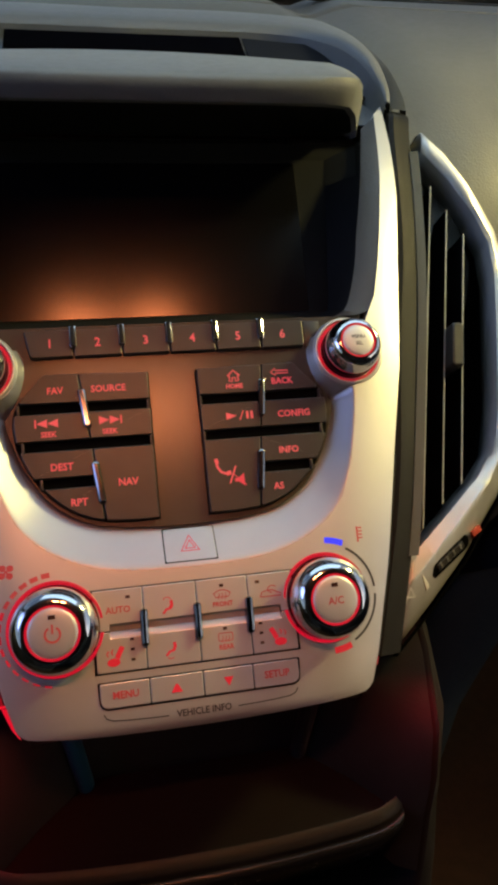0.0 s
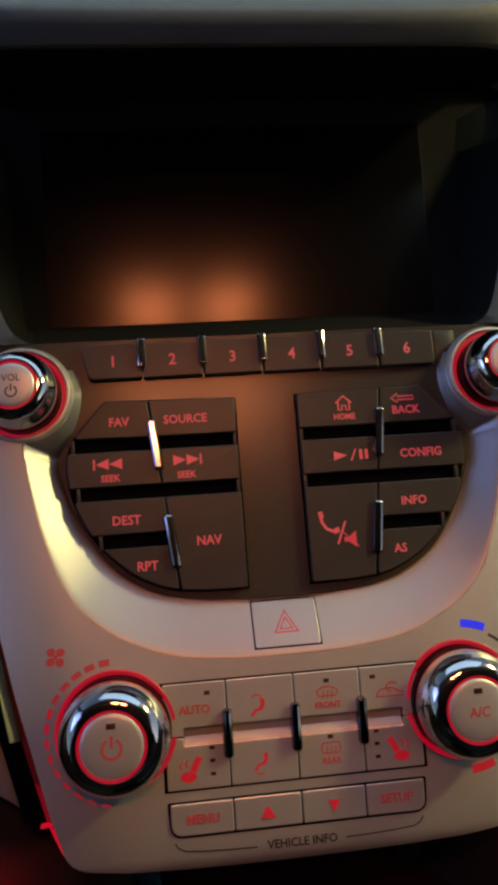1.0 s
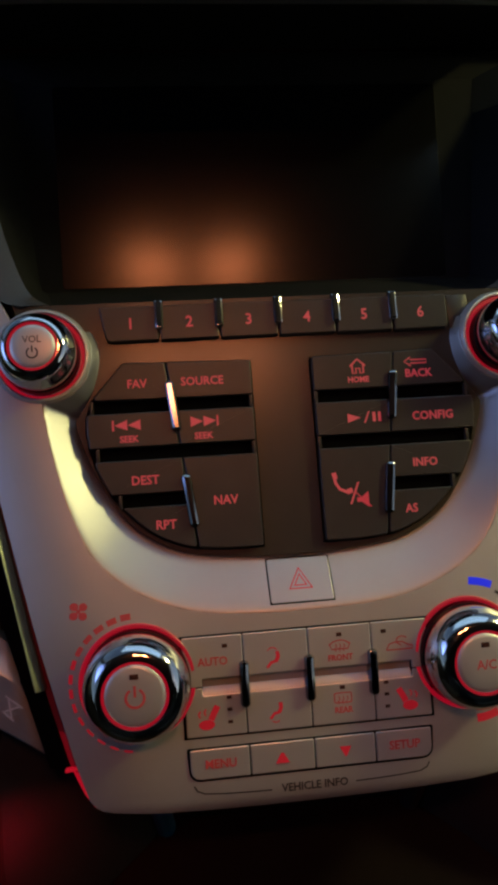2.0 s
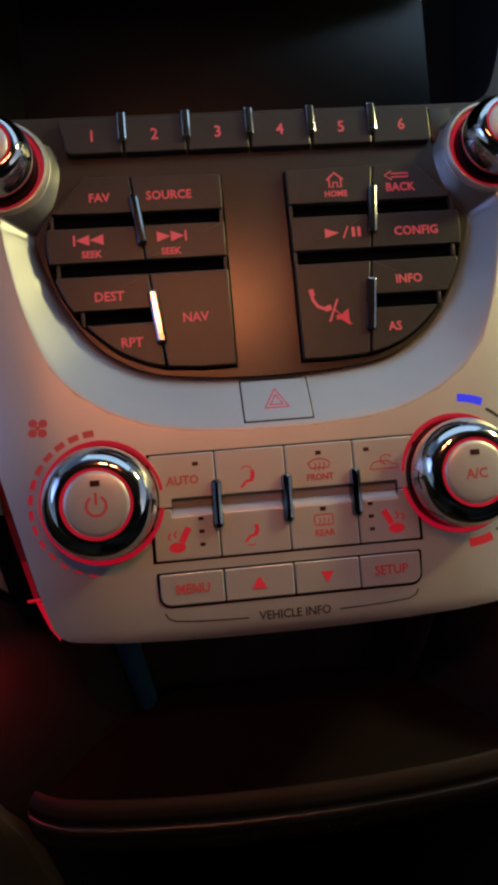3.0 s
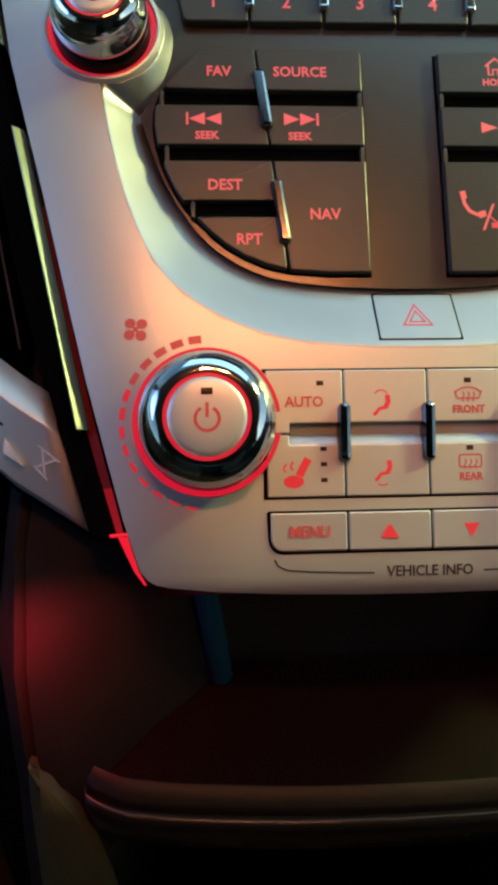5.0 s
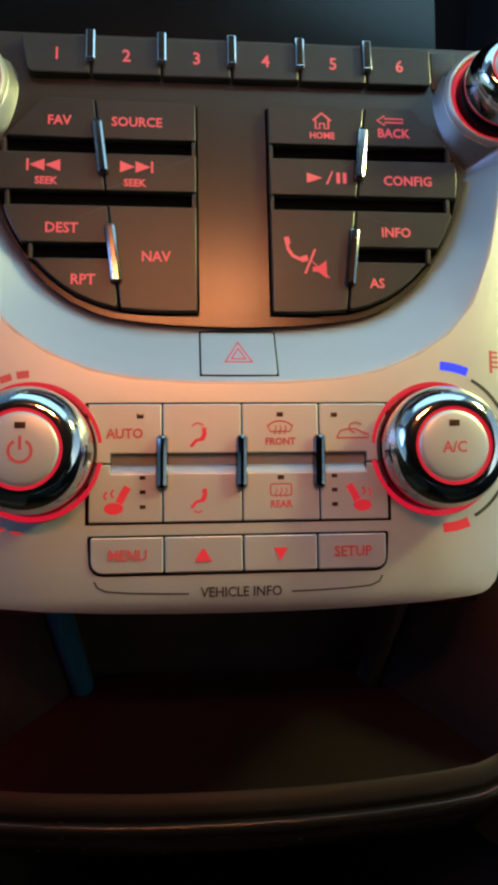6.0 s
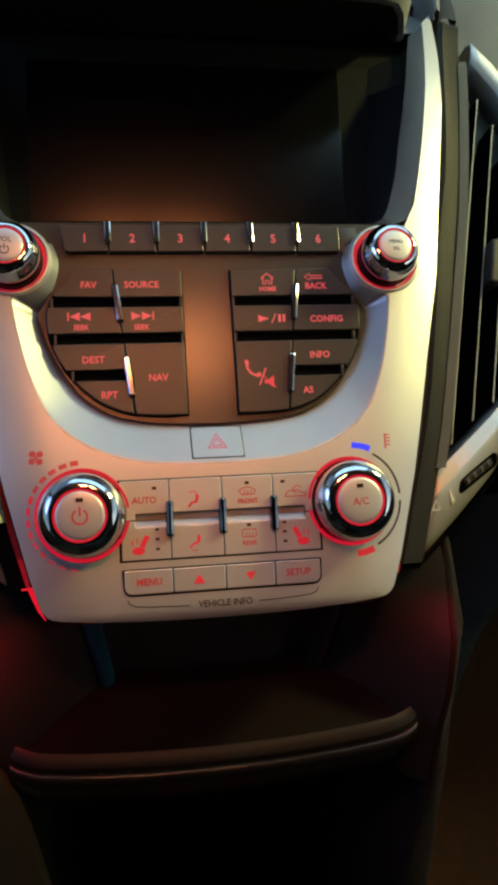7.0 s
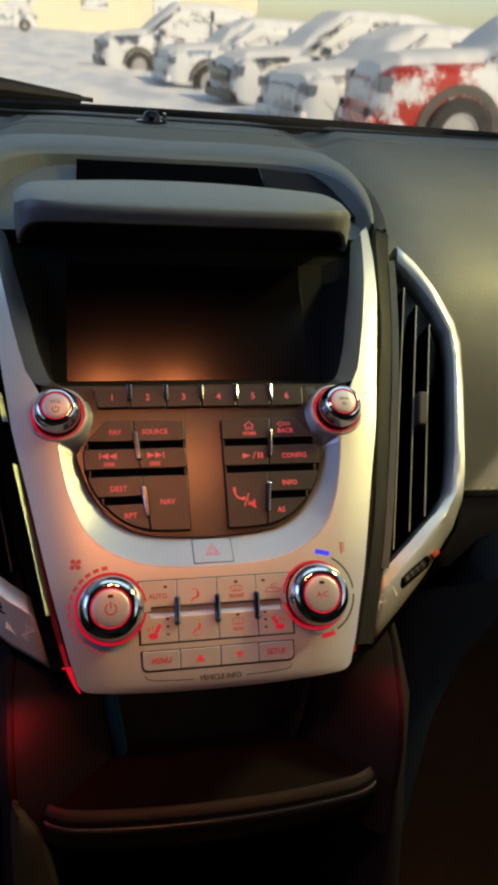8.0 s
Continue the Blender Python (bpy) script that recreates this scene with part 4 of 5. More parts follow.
# ---- trim strips between the stack and the side vents ----
for d in (-1, 1):
    bm = bmesh.new()
    line = [(158, 186), (156.5, 168), (154, 150), (149, 128), (145, 100), (138, 45), (128, -3), (113, -85), (97, -144), (89, -172)]
    line = smooth_line(line, 5)
    prof = [(-2.5, -26), (-2.5, -11), (0, -9.5), (2.2, -10.5), (5.0, -11.5)] + ([(11, -12.5), (11.5, -30)] if d > 0 else [(7.2, -12), (7.6, -30)])
    loft(bm, [[(d * (u + o) * MM, v * MM, (w + surf(v) * 0.5 - 0.9 * max(0.0, v - 140)) * MM) for u, v in line] for o, w in prof], closed=False)
    side = solo("trim", bm, GAP if d < 0 else TRIM_BLACK, "dark gap trim strip beside the silver centre stack", "dashboard trim", m=PANEL, kind="structure")
    if d > 0:
        bm = bmesh.new()
        line = smooth_line([(160.4, 112), (155.9, 78), (147.2, 20), (137.4, -30), (124, -92), (115.5, -126)], 5)
        loft(bm, [[((u + o) * MM, v * MM, (w + surf(v) * 0.5) * MM) for u, v in line] for o, w in ((-4.4, -14), (-4.0, -11.6), (0.8, -10.4), (1.3, -13))], closed=False)
        solo("trim", bm, TRIM_DARK, "thin dark satin trim line beside an air vent", "dashboard trim", m=PANEL, kind="structure")
        continue
    # trim strip built only on its lit stretches, window light painted in as yellow-green
    for line in ([(126.4, -2), (124.0, -12), (121.8, -22)], [(115.4, -50), (105.4, -95), (95.4, -142)]):
        bm = bmesh.new()
        loft(bm, [[(-(u + o) * MM, v * MM, w * MM) for u, v in smooth_line(line, 6)] for o, w in ((-0.1, -9), (0.0, -1.5), (0.25, -1.1), (2.75, 0.9), (3.1, 0.7), (3.2, -9))], closed=False)
        solo("trim", bm, STREAK, "lit stretch of a thin satin trim strip beside an air vent", "dashboard trim", m=PANEL, kind="structure")

# ---- side air vents ----
out_r = [(167, 128), (178, 116), (195, 87), (206, 65), (209, 47), (203, 8), (193, -42), (185.5, -78), (176, -99), (151, -129), (127, -152), (104, -172)]
in_r = [(165, 110), (181, 86), (192, 65), (196.5, 49), (195, 26), (190, 0), (181.5, -45), (173, -73), (161, -84.5), (137, -104), (124, -115), (111, -128)]


def rounded_path(pts):
    """Points added close to each corner, so that the legs stay straight and the corners tight."""
    out = [pts[0]]
    for a, b, c in zip(pts, pts[1:], pts[2:]):
        out += [tuple(Vector(b).lerp(Vector(a), 0.25)), b, tuple(Vector(b).lerp(Vector(c), 0.25))]
    return out + [pts[-1]]


def build_vent(d):
    vent = thing("air_vent", "angular silver-framed dashboard air vent with black vertical vanes", "air vent", PANEL if d > 0 else PANEL @ Matrix.Translation((0.0068, 0, 0)), group="side air vents of the centre stack")
    out_p, in_p = (out_r, in_r[:-4] + [(161, -88.5), (137, -109.5), (125.5, -119), (112, -130.5)]) if d > 0 else (out_r[:-3] + [(151, -134), (127, -155.5), (103.8, -170.6)], in_r[:-4] + [(161, -91), (137, -113), (127, -121), (116.4, -128.4)])
    o, i = [smooth_line(rounded_path(q), 2) for q in (out_p, in_p)]
    lift = 0.0 if d > 0 else 4.4
    bm = bmesh.new()
    # the lower leg is a broad shelf, the upright legs a thin outer edge with a bevel falling inwards
    low = ((1.0, -46), (1.0, -33), (0.985, -30.6), (0.95, -28.4), (0.7, -23.4), (0.29, -15.2), (0.25, -15.0), (0.0, -17.5), (0.0, -36))
    if d < 0:
        low = ((1.0, -46), (1.0, -24), (0.985, -20.4), (0.95, -18.6), (0.7, -15.6), (0.31, -11.2), (0.28, -11.4), (0.0, -19), (0.0, -36))
    high = ((1.0, -46), (1.0, -25), (0.97, -21.6), (0.88, -19.3), (0.68, -18.6), (0.45, -19.2), (0.30, -20.8), (0.22, -24.5), (0.22, -38))
    rows = []
    for (t0, w0), (t1, w1) in zip(low, high):
        row = []
        for (ou, ov), (iu, iv) in zip(o, i):
            f = max(0.0, min(1.0, (ov + 104) / 40))
            t, w = t0 + (t1 - t0) * f, w0 + (w1 - w0) * f
            roll = -7 * max(0, (ou - 190) / 20.0) * t
            row.append((d * (iu + (ou - iu) * t) * MM, (iv + (ov - iv) * t) * MM, (w + roll) * MM))
        rows.append(row)
    loft(bm, rows, closed=False)
    # close the two ends
    frame_ob = part("frame", bm, SILVER, vent, "satin silver vent frame", smooth=32)
    sol = frame_ob.modifiers.new("depth", "SOLIDIFY")
    sol.thickness, sol.offset = 0.0012, 0
    bm = bmesh.new()
    rows = []
    for t, w in ((0.99, -24.0 + lift * 0.8), (1.07, -25.5), (1.09, -46)):
        rows.append([(d * (iu + (ou - iu) * t) * MM, (iv + (ov - iv) * t) * MM, (w - 7 * max(0, (ou - 190) / 20.0)) * MM) for (ou, ov), (iu, iv) in zip(o, i)])
    loft(bm, rows, closed=False)
    part("shadow_gap", bm, GAP, vent, "black gap round the frame", smooth=60)
    bm = bmesh.new()
    back = [(146, 100), (150, 108)] + [tuple(Vector(a).lerp(Vector(b), 0.24)) for a, b in zip(in_p, out_p)] + [(104, -124)]
    loft(bm, [[(d * u * MM, v * MM, w * MM) for u, v in back] for w in (-34, -62)], cap=(False, True))
    part("duct", bm, GAP, vent, "black vent duct")
    for k, (a, b) in enumerate((((168.5, 92), (127.5, -112)), ((176, 76), (141, -100)), ((184, 60), (154, -90)))):
        bm = bmesh.new()
        q = [Vector(a).lerp(Vector(b), t / 10) for t in range(11)]
        rings = [[(d * (p.x + x) * MM, p.y * MM, w * MM) for x, w in ((-0.7, -58), (-0.55, -23.4), (-0.3, -22.6), (0.3, -22.6), (0.55, -23.4), (0.7, -58))] for p in q]
        loft(bm, rings)
        vane = part("vane", bm, GAP, vent, "black vertical vane with a bright edge")
        bm = bmesh.new()
        rings = [[(d * (p.x + x) * MM, p.y * MM, w * MM) for x, w in ((-0.42, -22.8), (-0.3, -22.3), (0.3, -22.3), (0.42, -22.8))] for p in q]
        loft(bm, rings)
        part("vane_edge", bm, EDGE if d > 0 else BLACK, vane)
    part("slider_tab", plate(rounded([(d * 161.5, 1), (d * 157, -25), (d * 164.5, -25), (d * 169, 1)][:: d], 2.2), -40, -14, 1.6), BLACK, vent, "black slider tab")
    # thumb wheel in the lower leg
    ax = Vector((153 - 125, -118 + 136)).normalized()
    nx = Vector((-ax.y, ax.x))
    mid = Vector((139.5, -127.5))

    def leg(pts):
        r = [tuple(mid + ax * a + nx * b) for a, b in pts]
        return [(d * u, v) for u, v in (r if d == 1 else r[::-1])]

    def lay(bm):
        """Lets a flat piece lie on the sloping face of the lower leg."""
        if d > 0:
            for q in bm.verts:
                t = ((q.co.x / MM - 112) * 0.656 - (q.co.y / MM + 130.5) * 0.755) / 28.6
                q.co.z += (2.4 - 20.0 * (t - 0.29)) * MM
        return bm
    part("wheel_slot", lay(plate(rounded(leg([(-17, -4.0), (14, -4.0), (16, 3.0), (-13, 3.4)]), 3.2), -26, lift - 17.6, 0.6)), GAP, vent, "dark thumb wheel slot")
    wheel = part("thumb_wheel", lay(plate(rounded(leg([(-11, -2.4), (10.5, -2.4), (10.5, 2.0), (-11, 2.0)]), 1), -24, lift - 16.7, 1.0)), BLACK, vent, "ribbed black thumb wheel")
    for q in range(4):
        part("rib", lay(plate(leg([(-9 + q * 5.2, -1.8), (-7.4 + q * 5.2, -1.8), (-7.4 + q * 5.2, 1.5), (-9 + q * 5.2, 1.5)]), -18, lift - 16.2, 0.4)), VINYL, wheel)
    part("open_mark", lay(plate(leg([(18.5, -2.2), (25, -2.2), (25, 1.4), (18.5, 1.4)]), -25, lift - 17.4, 0.2)), mat("red_print", (0.45, 0.06, 0.04), 0.5), vent)
    pale = mat("pale_print", (0.7, 0.68, 0.62), 0.5)
    bm = bmesh.new()
    if d > 0:
        part("closed_mark", lay(plate(leg([(-22.6, -5), (-19.6, -5), (-20.4, 2.6), (-21.4, 2.6)]), -27, -17.3, 0.2)), pale, vent)
        for sgn in (1, -1):
            stroke(bm, leg([(-38.5, -3.0 * sgn), (-30.5, 3.0 * sgn), (-30.5, -3.0 * sgn)]), 0.7, 0.0)
        bmesh.ops.translate(bm, vec=(0, 0, -17.3 * MM), verts=bm.verts)
        lay(bm)
    else:
        part("closed_mark", plate([(-123.8, -150.2), (-129.4, -146.4), (-129.2, -141.8)][::-1], -20, -13.4, 0.2), pale, vent)
        for line in ([(-118.8, -144.5), (-112.4, -149.7)], [(-120.5, -150.3), (-116.5, -154.6)], [(-117.6, -145.5), (-117.2, -153.8)], [(-119.6, -150.6), (-113.6, -148.9)]):
            stroke(bm, line, 0.6, 0.0)
        for q in bm.verts:
            t = ((-q.co.x / MM - 116.4) * 0.545 - (q.co.y / MM + 128.4) * 0.838) / 28.5
            q.co.z += (-9.6 - 11.0 * max(0.0, t - 0.31)) * MM
    part("airflow_symbol", bm, mat("pale_grey_print", (0.75, 0.75, 0.75), 0.5), vent)
    return vent


for d in (1, -1):
    build_vent(d)

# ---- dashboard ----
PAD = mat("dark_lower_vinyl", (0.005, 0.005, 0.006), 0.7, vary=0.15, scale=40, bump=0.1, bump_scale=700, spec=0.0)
dash = thing("dashboard", "charcoal grained vinyl dashboard with a stitched seam", "dashboard")
prof = [(0.50, 1.160), (0.47, 1.166), (0.40, 1.165), (0.389, 1.1642), (0.385, 1.1575), (0.381, 1.1572), (0.377, 1.1640), (0.31, 1.1545), (0.22, 1.144), (0.16, 1.130), (0.115, 1.106), (0.085, 1.075), (0.068, 1.04), (0.056, 1.0), (0.045, 0.955), (0.038, 0.932)]


def dash_row(x, y, z):
    # the top bends away from the passengers towards the doors
    a = abs(x)
    back = 0.14 * max(0.0, a - 0.12) ** 1.3
    # a channel runs along the arch and the stack
    near = max(0.0, 1 - abs(a - 0.165) / 0.035)
    return (x, y - back * (1 if y > 0.2 else 0.3), z - 0.012 * near * (1 if y > 0.1 else 0.4))


for d in (-1, 1):
    bm = bmesh.new()
    cols_x = [0.0, 0.05, 0.1, 0.135, 0.15, 0.16, 0.17, 0.18, 0.19, 0.205, 0.22, 0.25, 0.3, 0.37, 0.45, 0.55, 0.66, 0.78]
    rows = []
    for x in cols_x:
        row = []
        for y, z in prof:
            if x < 0.15 and y < 0.262:
                y, z = 0.262 + (y - 0.262) * 0.02, min(z, 1.152) - (0.262 - y) * 0.5
            row.append(dash_row(d * x, y, z))
        rows.append(row)
    loft(bm, rows, closed=False)
    part("top_pad", bm, VINYL, dash, "grained charcoal top pad", smooth=55)
    # seam with its stitches below the pad
    bm = bmesh.new()
    pts = [(d * x, 0.036 - 0.14 * max(0.0, x - 0.12) ** 1.3 * 0.3, 0.930) for x in (0.20, 0.25, 0.3, 0.37, 0.45, 0.55, 0.66, 0.78)]
    tube(bm, pts, 0.0032, 8)
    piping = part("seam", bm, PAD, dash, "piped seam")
    for q in range(70):
        x = 0.205 + q * 0.008
        y = 0.036 - 0.14 * max(0.0, x - 0.12) ** 1.3 * 0.3
        bm = tube(bmesh.new(), [(d * x, y - 0.0036, 0.9365), (d * (x + 0.0055), y - 0.0036, 0.9375)], 0.0008, 5)
        part("stitch", bm, THREAD, piping)
    # lower dash, turning under
    bm = bmesh.new()
    low = [(0.040, 0.929), (0.030, 0.918), (0.022, 0.905), (0.024, 0.87), (0.045, 0.83), (0.09, 0.79), (0.2, 0.77)]
    rows = []
    for x in (0.1, 0.14, 0.19, 0.25, 0.35, 0.5, 0.65, 0.78):
        e = max(0.0, (0.25 - x) / 0.15)
        rows.append([(d * x, y - 0.14 * max(0.0, x - 0.12) ** 1.3 * 0.3 - 0.10 * e * e, z - 0.02 * e) for y, z in low])
    loft(bm, rows, closed=False)
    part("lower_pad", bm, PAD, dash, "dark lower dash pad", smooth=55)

# dark strip added for the dash seam, and light sensor, below the windscreen
grille = thing("dash_seam_strip", "narrow black strip standing for the dark seam on top of the dashboard", "vent grille")
bm = bmesh.new()
box(bm, -0.42, 0.42, 0.43, 0.445, 1.163, 1.1668, 0.001)
part("seam_strip", bm, DARK, grille)
sensor = thing("light_sensor", "small black domed sunlight sensor on the dashboard", "sensor", Matrix.Translation((-0.0075, 0.415, 1.164)))
bm = lathe([(17, 0), (17, 2), (15, 3.2), (9.5, 3.4), (9.0, 7), (7.4, 10.4), (4, 12.4), (0.1, 13)], 28)
part("dome", bm, GLASS_DARK, sensor, "gloss black dome")
part("clip", box(bmesh.new(), 0.012, 0.016, -0.005, 0.005, 0, 0.011, 0.001), CHROME, sensor, "small metal clip")

# ---- lower console with its shelf ----
console = thing("console", "black plastic lower console with an open storage shelf", "center console")
GLOSS = mat("worn_black_plastic", (0.007, 0.006, 0.006), 0.26, vary=0.2, scale=20, fine=0.04, spec=0.3)
PILLAR = mat("dull_black_console_plastic", (0.021, 0.019, 0.02), 0.6, vary=0.2, scale=50, bump=0.1, bump_scale=900, spec=0.04)
KICK = mat("kick_daylight_tan", (0.042, 0.05, 0.026), 0.6, vary=0.15, scale=40, bump=0.1, bump_scale=900)
UPRIGHT = mat("painted_blue_sheen", (0.004, 0.05, 0.1), 0.38, vary=0.1, scale=40)
SHELF = mat("rubber_shelf_mat", (0.0045, 0.0032, 0.003), 0.6, vary=0.2, scale=40, bump=0.05, bump_scale=900, spec=0.05)
front = smooth_line([(0.1045, -0.1590), (0.1036, -0.1612), (0.0995, -0.1640), (0.0915, -0.1670), (0.0850, -0.1680), (0.07, -0.1695), (0.035, -0.1713), (0.0, -0.1718)], 5)
front = front + [(-x, y) for x, y in reversed(front[:-1])]
def lip_rows(profile):
    return [[(x * (1 - o * 0.35), y + o, z + 0.0015 - 0.003 * (1 - (x / 0.104) ** 2)) for x, y in front] for z, o in profile]


bm = bmesh.new()
loft(bm, lip_rows([(0.8405, 0.0042), (0.8415, 0.0030), (0.8415, 0.0014), (0.8402, 0.0002), (0.838, -0.0006), (0.833, -0.0006), (0.825, 0.0004), (0.817, 0.002), (0.813, 0.006)]), closed=False)
part("shelf_lip", bm, GLOSS, console, "rounded glossy shelf lip", smooth=60)
bm = bmesh.new()
loft(bm, lip_rows([(0.8385, 0.0040), (0.8432, 0.0046), (0.8440, 0.0054), (0.8464, 0.0100), (0.8465, 0.0112), (0.8400, 0.0125)]), closed=False)
part("shelf_rim", bm, mat("grey_brown_rim_plastic", (0.007, 0.0058, 0.0055), 0.45, vary=0.2, scale=40, bump=0.08, bump_scale=900, spec=0.18), console, "raised dull rim along the shelf", smooth=50)
bm = bmesh.new()
shelf = [(0.099, -0.157), (0.0, -0.163), (-0.099, -0.157), (-0.096, -0.146), (-0.058, -0.112), (0.058, -0.112), (0.096, -0.146)]
loft(bm, [[(x, y, z) for x, y in shelf] for z in (0.831, 0.8412)])
part("shelf", bm, SHELF, console, "dark rubber-lined shelf", smooth=None)
for d in (-1, 1):
    bm = bmesh.new()
    # inner wall of the shelf, leaning in
    rows = []
    for z, xc, yc, x0, y0, x1, y1 in ((0.800, 0.1150, -0.1710, 0.1045, -0.1660, 0.0575, -0.1135), (0.836, 0.1165, -0.1590, 0.1015, -0.1570, 0.0575, -0.1135), (0.8445, 0.1170, -0.1572, 0.1020, -0.1550, 0.0580, -0.1130), (0.860, 0.1183, -0.1525, 0.1075, -0.1480, 0.0605, -0.1105), (0.885, 0.1190, -0.1410, 0.1120, -0.1380, 0.0640, -0.1070), (0.912, 0.1197, -0.1120, 0.1120, -0.1110, 0.0680, -0.1035), (0.95, 0.1130, -0.0700, 0.1060, -0.0700, 0.0720, -0.0680)):
        rows.append([(d * xc, yc, z), (d * x0, y0, z), (d * (x0 * 0.5 + x1 * 0.5 + 0.002), (y0 + y1) / 2, z), (d * (x1 + 0.006), y1 - 0.006, z), (d * x1, y1 + 0.002, z), (d * (x1 - 0.008), y1 + 0.006, z), (d * 0.0, y1 + 0.008, z)])
    loft(bm, rows, closed=False)
    part("shelf_wall", bm, PILLAR, console, "broad sloping shelf side", smooth=60)
    # side pillar
    bm = bmesh.new()
    rows = []
    for z, xi, xo, yf in ((0.95, 0.1132, 0.1180, -0.068), (0.912, 0.1197, 0.1262, -0.110), (0.885, 0.1192, 0.1290, -0.1395), (0.860, 0.1185, 0.1280, -0.1510), (0.845, 0.1172, 0.1280, -0.1560), (0.836, 0.1167, 0.1280, -0.1580), (0.80, 0.1152, 0.129, -0.1705), (0.70, 0.108, 0.132, -0.196), (0.55, 0.112, 0.136, -0.225), (0.36, 0.12, 0.142, -0.25)):
        rows.append([(d * xi, yf + 0.10, z), (d * xi, yf + 0.003, z), (d * (xi + 0.0015), yf + 0.0006, z), (d * (xi + 0.004), yf, z), (d * (xo - 0.002), yf + 0.006, z), (d * xo, yf + 0.008, z), (d * (xo + 0.002), yf + 0.012, z), (d * (xo + 0.012), yf + 0.10, z)])
    loft(bm, rows, closed=False)
    part("side_pillar", bm, PILLAR, console, "charcoal console side", smooth=50)
    # kick panel below the shelf, daylight painted in as tan, with its joint line
    bm = bmesh.new()
    rows, seam = [], []
    for z, xi, xo, yf in ((0.857, 0.1200, 0.1212, -0.1545), (0.850, 0.1150, 0.1216, -0.1575), (0.835, 0.1065, 0.1225, -0.162), (0.80, 0.0985, 0.1230, -0.173), (0.70, 0.0865, 0.1245, -0.197), (0.55, 0.104, 0.135, -0.226), (0.36, 0.114, 0.141, -0.251)):
        rows.append([(d * xi, yf + 0.006, z), (d * (xi + 0.001), yf - 0.0012, z), (d * (xi * 0.6 + xo * 0.4), yf - 0.002, z), (d * (xo - 0.004), yf - 0.0014, z), (d * (xo - 0.0005), yf + 0.0008, z), (d * (xo + 0.001), yf + 0.005, z), (d * (xo + 0.008), yf + 0.06, z)])
        seam.append((d * (xi * 0.55 + xo * 0.45), yf - 0.0012, z))
    if d < 0:
        loft(bm, rows, closed=False)
        kick = part("kick_panel", bm, KICK, console, "lower side panel with daylight painted in as tan", smooth=60)
        part("panel_joint", tube(bmesh.new(), seam[1:], 0.00075, 6), GAP, kick, "dark joint line")
    # rounded upright at the inner corner of the shelf; left one has blue light painted in
    bm = tube(bmesh.new(), [(d * 0.0690, -0.1045, 0.932), (d * 0.0640, -0.1085, 0.89), (d * 0.0580, -0.1150, 0.840)], [0.0048, 0.0048, 0.0046], 14)
    part("corner_upright", bm, UPRIGHT if d < 0 else PILLAR, console, "rounded corner, blue window light painted on the left one")
bm = bmesh.new()
loft(bm, [[(0.1145, -0.166, z), (0.1145, -0.02, z), (-0.1145, -0.02, z), (-0.1145, -0.166, z)] for z in (0.80, 0.36)], closed=False)
part("bin_wall", bm, DARK, console, "black open storage bin")
part("bin_floor", box(bmesh.new(), -0.12, 0.12, -0.26, -0.02, 0.35, 0.40, 0.004), DARK, console)
# underside behind the silver face, reaching up into the dash
bm = bmesh.new()
rows = []
for v, hw, wa, wb in ((-189, 76, -8, -40), (-165, 83, -9, -60), (-120, 95, -9, -75), (-60, 109, -9, -90), (0, 120, -9, -100), (70, 132, -12, -110), (140, 140, -40, -120)):
    rows.append([(-hw * MM, v * MM, wb * MM), (-hw * MM, v * MM, (wa + 0) * MM), (hw * MM, v * MM, (wa + 0) * MM), (hw * MM, v * MM, wb * MM)])
rows = [[PANEL @ Vector(p) for p in r] for r in rows]
loft(bm, [[r[0], r[1]] for r in rows], closed=False)
loft(bm, [[r[2], r[3]] for r in rows], closed=False)
loft(bm, [[rows[0][1], rows[0][2]], [rows[0][0], rows[0][3]]], closed=False)
part("stack_carcass", bm, DARK, console, smooth=None)
# passenger and driver side legs of the lower dash
KNEE = mat("soft_blue_black_vinyl", (0.013, 0.019, 0.034), 0.6, spec=0.05, vary=0.15, scale=40, bump=0.3, bump_scale=700)
for d in (-1, 1):
    bm = bmesh.new()
    rows = []
    for z, x0, x1, y in ((0.925, 0.125, 0.30, -0.075), (0.89, 0.134, 0.245, -0.082), (0.83, 0.138, 0.225, -0.075), (0.75, 0.140, 0.218, -0.07), (0.6, 0.143, 0.222, -0.07), (0.36, 0.148, 0.235, -0.08)):
        rows.append([(d * (x0 - 0.004), y + 0.05, z), (d * x0, y + 0.006, z), (d * (x0 + 0.008), y, z), (d * (x0 * 0.6 + x1 * 0.4), y + 0.004, z), (d * (x1 - 0.008), y + 0.022, z), (d * x1, y + 0.05, z), (d * (x1 + 0.01), y + 0.16, z)])
    loft(bm, rows, closed=False)
    knee = thing("knee_panel", "blue-black soft vinyl knee panel beside the console", "knee panel", group="knee panels")
    part("pad", bm, KNEE, knee, smooth=50)
    bm = tube(bmesh.new(), [(d * (x0 + 0.001), y + 0.003, z) for z, x0, y in ((0.92, 0.126, -0.074), (0.89, 0.134, -0.081), (0.83, 0.138, -0.074), (0.75, 0.140, -0.069), (0.6, 0.143, -0.069), (0.36, 0.148, -0.079))], 0.0022, 6)
    part("piping", bm, DARK, knee, "dark piped edge")

